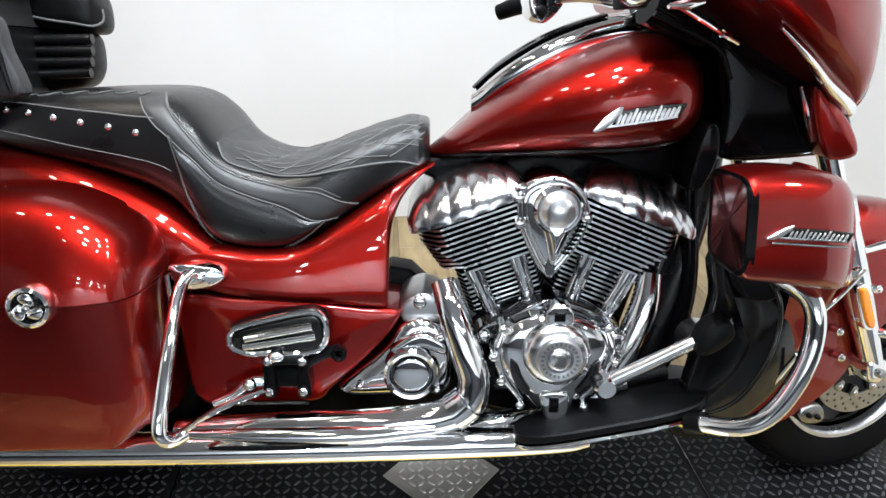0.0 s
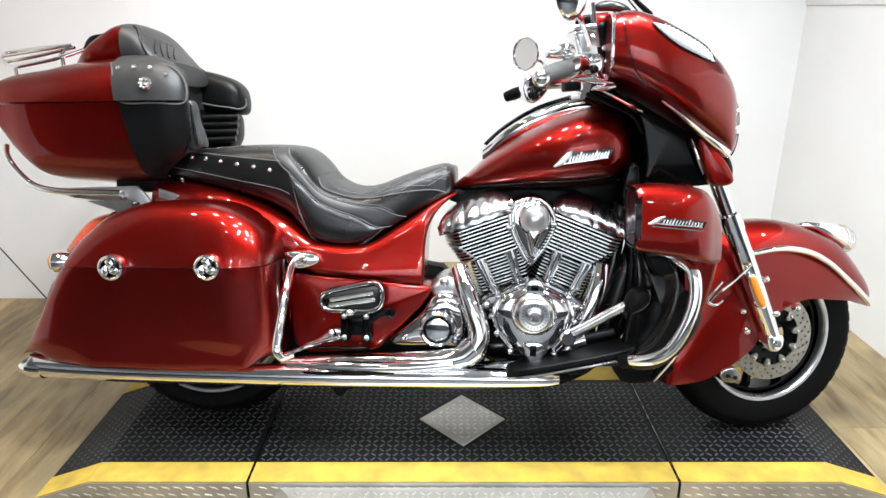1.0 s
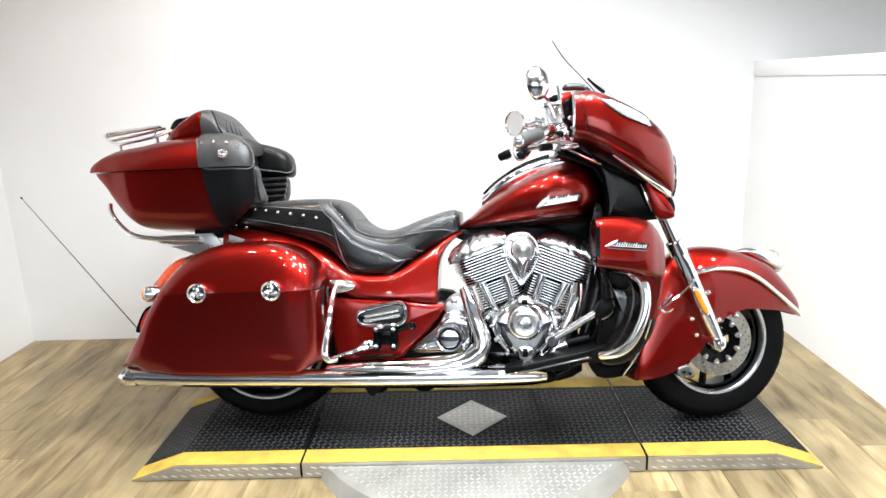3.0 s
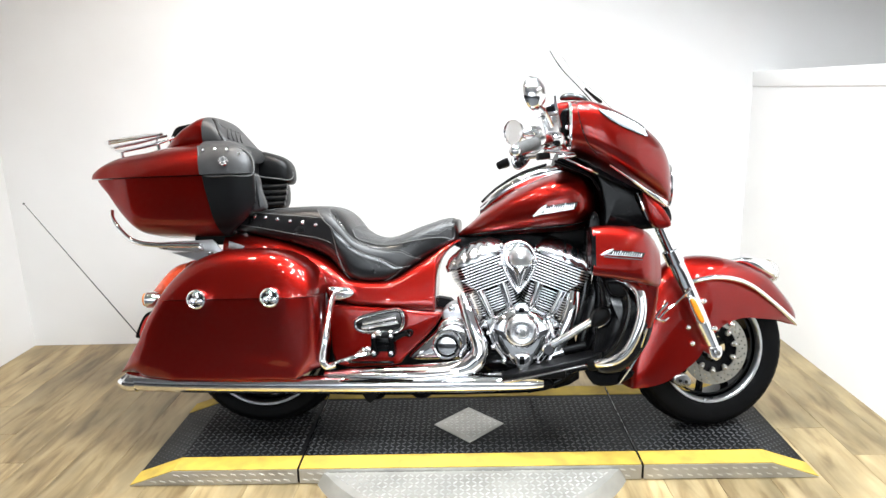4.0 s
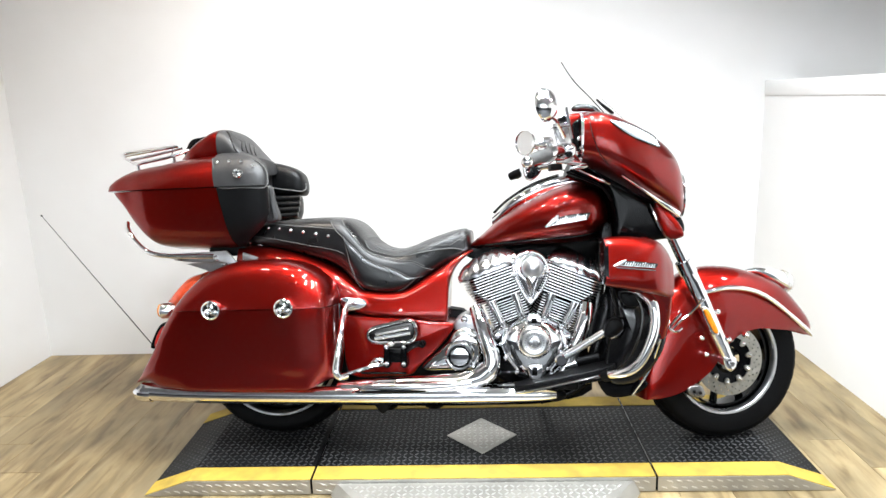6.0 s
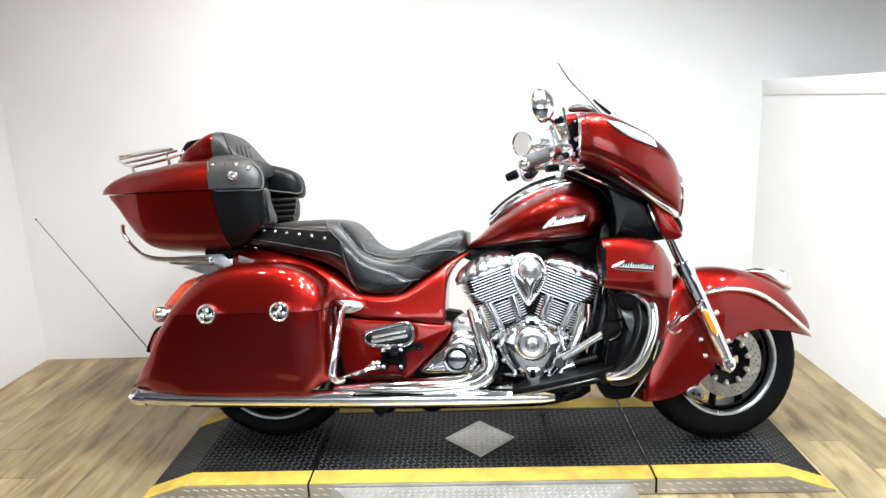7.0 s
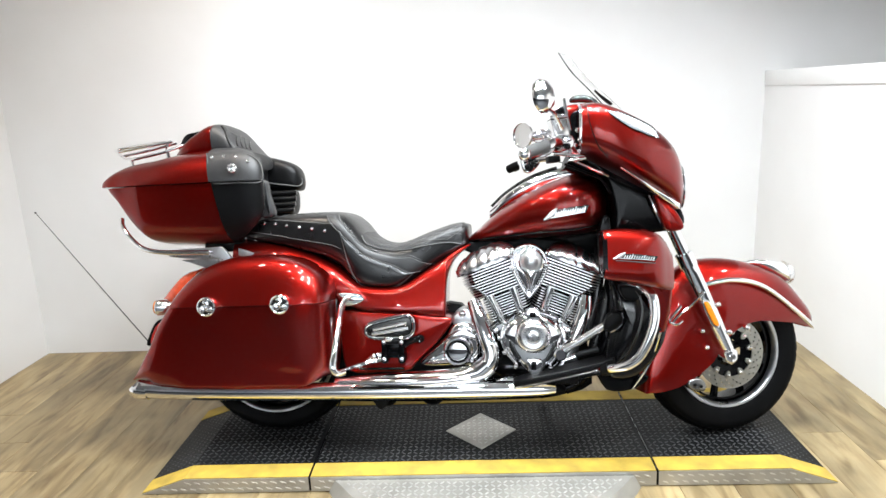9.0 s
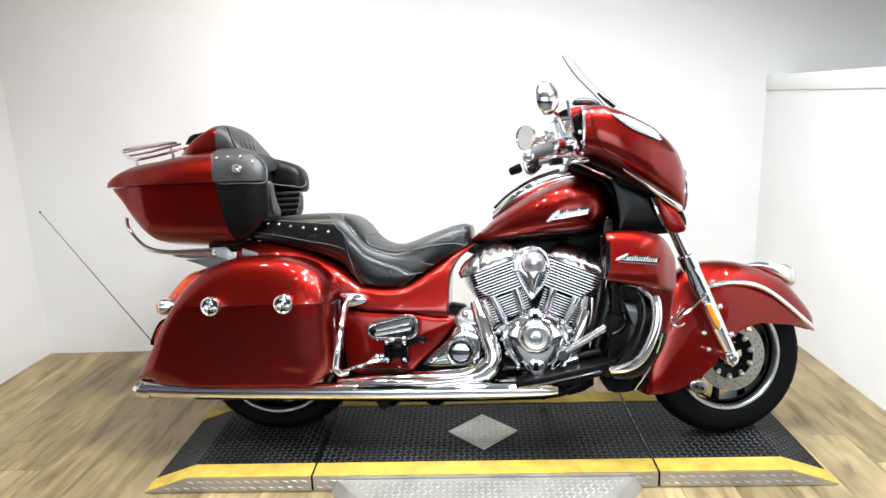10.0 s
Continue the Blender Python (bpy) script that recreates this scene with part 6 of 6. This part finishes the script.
for c in ((-0.204, 0.303), (-0.054, 0.296), (-0.048, 0.408)):
    part("cover_bolt", disc(c, 0.008, -0.222, -0.20, n=12, dome=0.003), CHROME, gear)
part("starter", slab([(-0.127, 0.455), (-0.084, 0.481), (-0.042, 0.463), (-0.039, 0.421), (-0.115, 0.417)], -0.18, -0.05, 0.01, 4), SATIN, bike, "grey starter housing")
part("starter_cap", disc((-0.089, 0.466), 0.013, -0.192, -0.17, n=18, dome=0.003), CHROME, bike)

# ---------- exhaust ----------
exhaust = part("exhaust", tube([(-0.046, -0.190, 0.509), (-0.027, -0.220, 0.459), (-0.002, -0.240, 0.392), (0.016, -0.250, 0.333), (0.001, -0.255, 0.285), (-0.059, -0.255, 0.256), (-0.196, -0.250, 0.239), (-0.363, -0.240, 0.227), (-0.558, -0.230, 0.214)], [0.024, 0.029, 0.031, 0.032, 0.033, 0.032, 0.031, 0.029, 0.022], 24, 7), CHROME, bike, "chrome exhaust header and muffler")
part("header_clamp", tube([(0.006, -0.258, 0.294), (-0.007, -0.258, 0.281), (-0.023, -0.258, 0.269)], 0.037, 20, 2), CHROME, exhaust)
part("front_header", tube([(0.357, -0.170, 0.521), (0.347, -0.190, 0.467), (0.321, -0.200, 0.395), (0.293, -0.200, 0.325), (0.252, -0.200, 0.263), (0.170, -0.200, 0.229), (0.058, -0.210, 0.214), (-0.055, -0.220, 0.207)], [0.024, 0.027, 0.028, 0.028, 0.028, 0.028, 0.028, 0.024], 22, 6), CHROME, exhaust)
part("muffler", tube([(-1.314, -0.260, 0.198), (-1.138, -0.260, 0.191), (-0.806, -0.265, 0.192), (-0.338, -0.265, 0.198), (0.029, -0.260, 0.205), (0.189, -0.255, 0.206), (0.240, -0.250, 0.205)], [0.034, 0.034, 0.033, 0.032, 0.030, 0.024, 0.016], 26, 6), CHROME, exhaust, "long chrome muffler")
part("muffler_tip", tube([(-1.327, -0.260, 0.211), (-1.310, -0.260, 0.196), (-1.269, -0.260, 0.192)], [0.031, 0.037, 0.0345], 26, 4), CHROME, exhaust)
part("heat_shield", tube([(-0.534, -0.270, 0.230), (-0.377, -0.275, 0.229), (-0.212, -0.280, 0.234), (-0.058, -0.280, 0.249)], [0.008, 0.016, 0.018, 0.012], 16, 5), CHROME, exhaust)
# black bar on the outside, standing for a shaded slot
part("exhaust_slot", tube([(-0.479, -0.290, 0.212), (-0.333, -0.295, 0.218), (-0.221, -0.292, 0.222)], [0.004, 0.006, 0.003], 10, 4), BLACK, exhaust)
part("muffler_bracket", slab([(-0.480, 0.185), (-0.351, 0.186), (-0.383, 0.122), (-0.405, 0.117), (-0.431, 0.150)], -0.21, -0.16, 0.004, 3), MATT_BLACK, bike)
part("frame_rail", tube([(-0.679, -0.120, 0.141), (-0.367, -0.120, 0.140), (0.023, -0.120, 0.150), (0.277, -0.120, 0.174), (0.401, -0.120, 0.281), (0.454, -0.120, 0.449), (0.445, -0.100, 0.678)], 0.019, 14, 6), BLACK, bike, "black frame tube")
part("side_stand", tube([(0.289, 0.050, 0.147), (0.257, 0.100, 0.116), (0.204, 0.200, 0.067)], 0.013, 10, 4), MATT_BLACK, bike)
for c in ((-0.397, -0.100, 0.122), (-0.216, -0.100, 0.129), (0.243, -0.160, 0.183)):
    part("chassis_lug", ball(c, 0.03, n=12, scale=(1.4, 1, 0.8)), MATT_BLACK, bike)
part("frame_shield", slab([(0.341, 0.714), (0.462, 0.735), (0.446, 0.560), (0.398, 0.380), (0.372, 0.255), (0.402, 0.150), (0.267, 0.126), (0.316, 0.423)], 0.06, 0.09, 0.01, 3), MATT_BLACK, bike, "black frame panel behind the engine")
part("frame_spine", slab([(-0.089, 0.721), (0.072, 0.737), (0.290, 0.743), (0.452, 0.762), (0.506, 0.739), (0.494, 0.630), (0.440, 0.631), (0.377, 0.697), (0.071, 0.697), (-0.062, 0.681)], -0.05, 0.05, 0.01, 3), MATT_BLACK, bike, "black frame under the tank")
part("down_tube", tube([(0.478, -0.100, 0.741), (0.458, -0.100, 0.573), (0.409, -0.100, 0.383), (0.375, -0.100, 0.256)], 0.024, 14, 5), TUBE_BLACK, bike, "black frame down tube")
part("radiator_hose", tube([(0.423, -0.080, 0.699), (0.407, -0.090, 0.530), (0.364, -0.090, 0.360)], 0.020, 12, 5), TUBE_BLACK, bike)

# ---------- lower fairing, guard ----------
LOW = lambda x, z: 0.42 * max(0.0, 0.60 - z)
low_fair = part("lower_fairing", slab([(0.520, 0.757), (0.558, 0.752), (0.596, 0.723), (0.613, 0.658), (0.624, 0.573), (0.622, 0.475), (0.608, 0.380), (0.579, 0.298), (0.542, 0.229), (0.500, 0.199), (0.463, 0.191),
                                  (0.515, 0.245), (0.558, 0.333), (0.584, 0.430), (0.588, 0.515), (0.558, 0.563), (0.520, 0.574), (0.514, 0.660)],
                                 -0.365, -0.31, 0.016, 4, tilt=LOW), RED, bike, "candy-red lower fairing with chrome emblem")
SIDE = Loft([(0.386, 0.612, 0.758, 0.068, -0.405, 5), (0.400, 0.604, 0.764, 0.070, -0.402, 5), (0.454, 0.595, 0.767, 0.072, -0.390, 4.5), (0.517, 0.583, 0.762, 0.074, -0.376, 4),
             (0.565, 0.572, 0.751, 0.066, -0.36, 3.6), (0.600, 0.562, 0.723, 0.050, -0.335, 3), (0.624, 0.563, 0.681, 0.028, -0.325, 2.6)])
pod_mesh = SIDE.mesh(44)
pod_z = 0.676
for v in pod_mesh.verts:
    v.co.y += 0.14 * (v.co.z - pod_z)
pod = part("storage_pod", pod_mesh, RED, low_fair)
bx, bz = (0.424, 0.683)
ex2, ez2 = (0.546, 0.672)
script_badge((bx, bz), ex2 - bx, 0.020, "fairing_emblem", low_fair, ez2 - bz, lambda x, z: -0.470 + 0.14 * (x - 0.42), True)
mouth = [SIDE.point(SIDE.rows[0], k / 36) for k in range(36)]
hub_p = sum(mouth, Vector()) / 36
shrink = lambda f, dx: [(v.x + dx, hub_p.y + (v.y - hub_p.y) * f + 0.14 * (v.z - pod_z), hub_p.z + (v.z - hub_p.z) * f) for v in mouth]
part("pod_mouth", skin(bmesh.new(), [shrink(1.006, 0.012), shrink(1.006, -0.002), shrink(0.94, -0.003), shrink(0.90, 0.0)]), BLACK, low_fair, "black inner face of the fairing")
inner_f = part("inner_fairing", slab([(0.432, 0.589), (0.515, 0.577), (0.610, 0.556), (0.622, 0.453), (0.596, 0.349), (0.520, 0.262), (0.435, 0.251), (0.410, 0.307), (0.424, 0.408), (0.442, 0.509)], -0.285, -0.245, 0.015, 4, 0.03), GLOSS, bike, "gloss black inner leg fairing")
part("vent_flap", slab([(0.454, 0.576), (0.513, 0.568), (0.520, 0.533), (0.472, 0.530)], -0.340, -0.28, 0.006, 3), MATT_BLACK, inner_f)
part("leg_shield", slab([(0.392, 0.276), (0.491, 0.281), (0.569, 0.241), (0.510, 0.196), (0.421, 0.195)], -0.22, -0.08, 0.01, 3), BLACK, bike)
cguard = part("crash_guard", tube([(0.496, -0.300, 0.573), (0.526, -0.360, 0.567), (0.548, -0.395, 0.544), (0.553, -0.405, 0.486), (0.537, -0.410, 0.420), (0.505, -0.405, 0.353), (0.464, -0.390, 0.318), (0.413, -0.340, 0.296), (0.365, -0.260, 0.269), (0.316, -0.150, 0.228)], 0.0165, 18, 6), CHROME, bike, "chrome front crash guard")
part("inner_tube", tube([(0.500, -0.330, 0.566), (0.516, -0.350, 0.540), (0.522, -0.355, 0.486), (0.506, -0.360, 0.420), (0.476, -0.352, 0.353), (0.440, -0.335, 0.315), (0.400, -0.300, 0.285)], 0.0045, 12, 6), SMOKED, cguard)
part("guard_clamp", tube([(0.419, -0.345, 0.299), (0.409, -0.335, 0.293), (0.399, -0.325, 0.289)], 0.020, 14, 2), MATT_BLACK, cguard)
part("chrome_strake", tube([(0.590, -0.310, 0.416), (0.558, -0.260, 0.294), (0.509, -0.230, 0.203)], [0.004, 0.006, 0.004], 10, 4), CHROME, low_fair)
# black shroud between tank and fairing
SHR = Loft([(0.399, 0.934, 1.002, 0.05, 0, 2.6), (0.434, 0.800, 0.997, 0.12, 0, 2.6), (0.485, 0.758, 0.987, 0.16, 0, 2.8), (0.566, 0.752, 0.959, 0.17, 0, 2.8), (0.631, 0.752, 0.921, 0.15, 0, 2.6), (0.685, 0.751, 0.862, 0.10, 0, 2.4)])
part("shroud_panel", slab([(0.367, 1.022), (0.439, 0.999), (0.526, 0.958), (0.623, 0.890), (0.690, 0.836), (0.697, 0.770), (0.583, 0.748), (0.462, 0.750), (0.456, 0.825), (0.432, 0.929), (0.379, 0.980)], -0.185, 0.10, 0.02, 4), BLACK, bike, "black panel below the fairing")
shroud = part("steering_shroud", SHR.mesh(36), BLACK, bike, "black shroud round the steering head")
part("shroud_edge", tube([(0.577, -0.205, 0.880), (0.596, -0.205, 0.832), (0.616, -0.200, 0.784)], [0.003, 0.006, 0.003], 10, 4), CHROME, shroud)
part("shroud_skirt", slab([(0.591, 0.876), (0.622, 0.864), (0.671, 0.815), (0.690, 0.763), (0.630, 0.763)], -0.225, -0.05, 0.010, 4, 0.004), RED, shroud)
part("shroud_bolt", disc((0.467, 0.894), 0.009, -0.178, -0.15, n=14, dome=0.002), SATIN, shroud)
part("shroud_wedge", slab([(0.413, 0.803), (0.436, 0.811), (0.444, 0.763), (0.424, 0.703), (0.400, 0.703)], -0.215, -0.12, 0.005, 3), BLACK, shroud)

# ---------- rider floorboard and pedal ----------
def board(r0, r1, y0, y1, t, grow=0.0, drop=0.0):
    a, b = Vector(r0), Vector(r1)
    n = 30
    bm = bmesh.new()
    rings = []
    lift = [(-t / 2, -0.004), (-t / 2 + 0.003, 0), (t / 2 - 0.003, 0), (t / 2, -0.004)]
    for dz, g in lift:
        ring = []
        for k in range(n):
            ang = 2 * math.pi * k / n
            c, s = math.cos(ang), math.sin(ang)
            f = lambda v, p: math.copysign(abs(v) ** (2 / p), v)
            u = 0.5 + (0.5 + grow) * f(c, 4.5)
            narrow = 0.72 + 0.28 * min(1, max(0, u) * 1.6)
            w = ((y1 - y0) / 2 + g + grow * 0.2) * f(s, 3.2) * narrow
            p = a + (b - a) * u
            ring.append((p.x, (y0 + y1) / 2 + w, p.z + dz + drop))
        rings.append(ring)
    return skin(bm, rings)


fb = part("floorboard", board((0.093, -0.260, 0.234), (0.443, -0.270, 0.321), -0.335, -0.205, 0.017), MATT_BLACK, bike, "black rubber-topped rider floorboard")
part("board_edge", board((0.093, -0.260, 0.234), (0.443, -0.270, 0.321), -0.338, -0.202, 0.008, 0.005, -0.016), CHROME, fb, "chrome floorboard edge")
part("board_mount", box(-0.05, 0.05, -0.04, 0.08, -0.02, 0.012, 0.006), MATT_BLACK, fb, m=Matrix.Translation((0.272, -0.200, 0.238)))
pedal = part("brake_pedal", tube([(0.250, -0.272, 0.330), (0.268, -0.276, 0.345), (0.330, -0.286, 0.385), (0.405, -0.300, 0.436)], [0.016, 0.015, 0.0145, 0.013], 14, 5, flat=0.8), POLISHED, bike, "chrome brake pedal lever")
part("pedal_pad", slab([(0.402, 0.424), (0.408, 0.462), (0.430, 0.484), (0.456, 0.482), (0.466, 0.458), (0.450, 0.436), (0.424, 0.420)], -0.328, -0.285, 0.010, 4, 0.004), MATT_BLACK, pedal, "black rubber pedal pad")
part("pedal_rim", tube([(0.426, -0.298, 0.416), (0.452, -0.298, 0.428), (0.470, -0.298, 0.452), (0.464, -0.298, 0.480)], 0.004, 10, 4), CHROME, pedal)
part("pedal_pivot", disc((0.258, 0.334), 0.022, -0.290, -0.18, 0.005), CHROME, pedal)
part("master_cylinder", bar((0.292, -0.210, 0.310), (0.396, -0.210, 0.335), 0.014, 14), MATT_BLACK, bike, "black rear brake cylinder")
part("cylinder_rod", bar((0.271, -0.215, 0.299), (0.315, -0.215, 0.315), 0.017, 14), CHROME, bike)
part("horn_cover", disc((0.464, 0.387), 0.036, -0.215, -0.15, 0.008, 28, dome=0.006), SATIN, bike)

# ---------- passenger floorboard ----------
OUT = [(-0.446, 0.410), (-0.439, 0.434), (-0.408, 0.448), (-0.337, 0.466), (-0.285, 0.474), (-0.260, 0.458), (-0.255, 0.420), (-0.270, 0.392), (-0.305, 0.380), (-0.360, 0.380), (-0.408, 0.380), (-0.436, 0.390)]
pf = part("passenger_footboard", slab(OUT, -0.248, -0.222, 0.006, 5), BLACK, bike, "folded chrome-rimmed passenger footboard")
part("board_rim", tube([(x, -0.246, z) for x, z in offset(OUT, 0.006)], 0.0066, 10, 5, closed=True), CHROME, pf)
part("board_face", slab([tuple(v) for v in offset(OUT, 0.013)], -0.2515, -0.24, 0.003, 4), SMOKED, pf, "dark ribbed metal face")
for a, b in (((-0.408, -0.256, 0.418), (-0.285, -0.256, 0.443)), ((-0.412, -0.256, 0.402), (-0.279, -0.256, 0.424))):
    part("board_rib", bar(a, b, 0.0068, 12), CHROME, pf)
mount = part("footboard_mount", box(-0.364, -0.314, -0.244, -0.16, 0.312, 0.374, 0.006), BLACK, pf, "black folding mount")
part("mount_hinge", bar((-0.372, -0.246, 0.372), (-0.304, -0.246, 0.374), 0.010, 14), MATT_BLACK, mount)
part("mount_knob", ball((-0.353, -0.256, 0.384), 0.014, n=16, scale=(1.2, 1, 0.8)), CHROME, mount)
for x in (-0.371, -0.307):
    fork_p = part("mount_fork", slab([(x - 0.011, 0.384), (x + 0.011, 0.384), (x + 0.010, 0.345), (x + 0.012, 0.298), (x - 0.012, 0.298), (x - 0.010, 0.345)], -0.250, -0.20, 0.004, 3), BLACK, mount)
    for z in (0.372, 0.310):
        part("mount_bolt", disc((x, z), 0.0085, -0.258, -0.24, 0.002, n=14, dome=0.002), CHROME, fork_p)
part("mount_arm", tube([(-0.310, -0.225, 0.352), (-0.276, -0.222, 0.372), (-0.240, -0.220, 0.382)], [0.012, 0.011, 0.012], 12, 4), MATT_BLACK, mount)
part("arm_eye", lathe([(0.015, -0.232), (0.015, -0.244), (0.010, -0.247), (0.006, -0.244), (0.006, -0.232)], 20, Matrix.Translation((-0.240, 0, 0.382))), BLACK, mount)
part("mount_link", tube([(-0.376, -0.225, 0.318), (-0.412, -0.230, 0.318), (-0.440, -0.235, 0.296), (-0.480, -0.245, 0.280)], [0.010, 0.012, 0.009, 0.007], 12, 4), CHROME, mount)
part("link_joint", ball((-0.411, -0.236, 0.317), 0.014, n=14), CHROME, mount)
part("mount_bar", bar((-0.473, -0.220, 0.268), (-0.303, -0.220, 0.269), 0.005, 10), SMOKED, mount)
part("link_rod", bar((-0.470, -0.240, 0.284), (-0.380, -0.232, 0.302), 0.0045, 10), SMOKED, mount)


# ---------- floor planks ----------
def plank_mesh(name, w, l):
    bm = box(-w / 2, w / 2, -l / 2, l / 2, -0.0055, 0.0, 0.0012, seg=1)
    return link_mesh(name, bm, PLANK, 0)


floor = bpy.data.objects["floor"]
PW, PL = 0.182, 1.22
PLANK_END = -0.70     # from here on the floor is unseen, made dark to dim reflections
full = plank_mesh("plank", PW - 0.0008, PL - 0.0008)
cuts = {}
for i in range(int(4.1 / PW) + 1):
    x = -2.42 + PW * (i + 0.5)
    if x > 1.67 + PW / 2:
        break
    y, first = 1.08 if x < JOG else 1.555, True
    while y > PLANK_END + 0.02:
        length = random.choice((0.3, 0.5, 0.75, 1.0, 1.22)) if first else PL
        length = round(min(length, y - PLANK_END), 3)
        first = False
        if length == PL:
            me = full
        else:
            me = cuts.setdefault(length, plank_mesh("plank", PW - 0.0008, length - 0.0008))
        ob = new("plank", me)
        ob.parent = floor
        ob.location = (x, y - length / 2, 0.0)
        y -= length
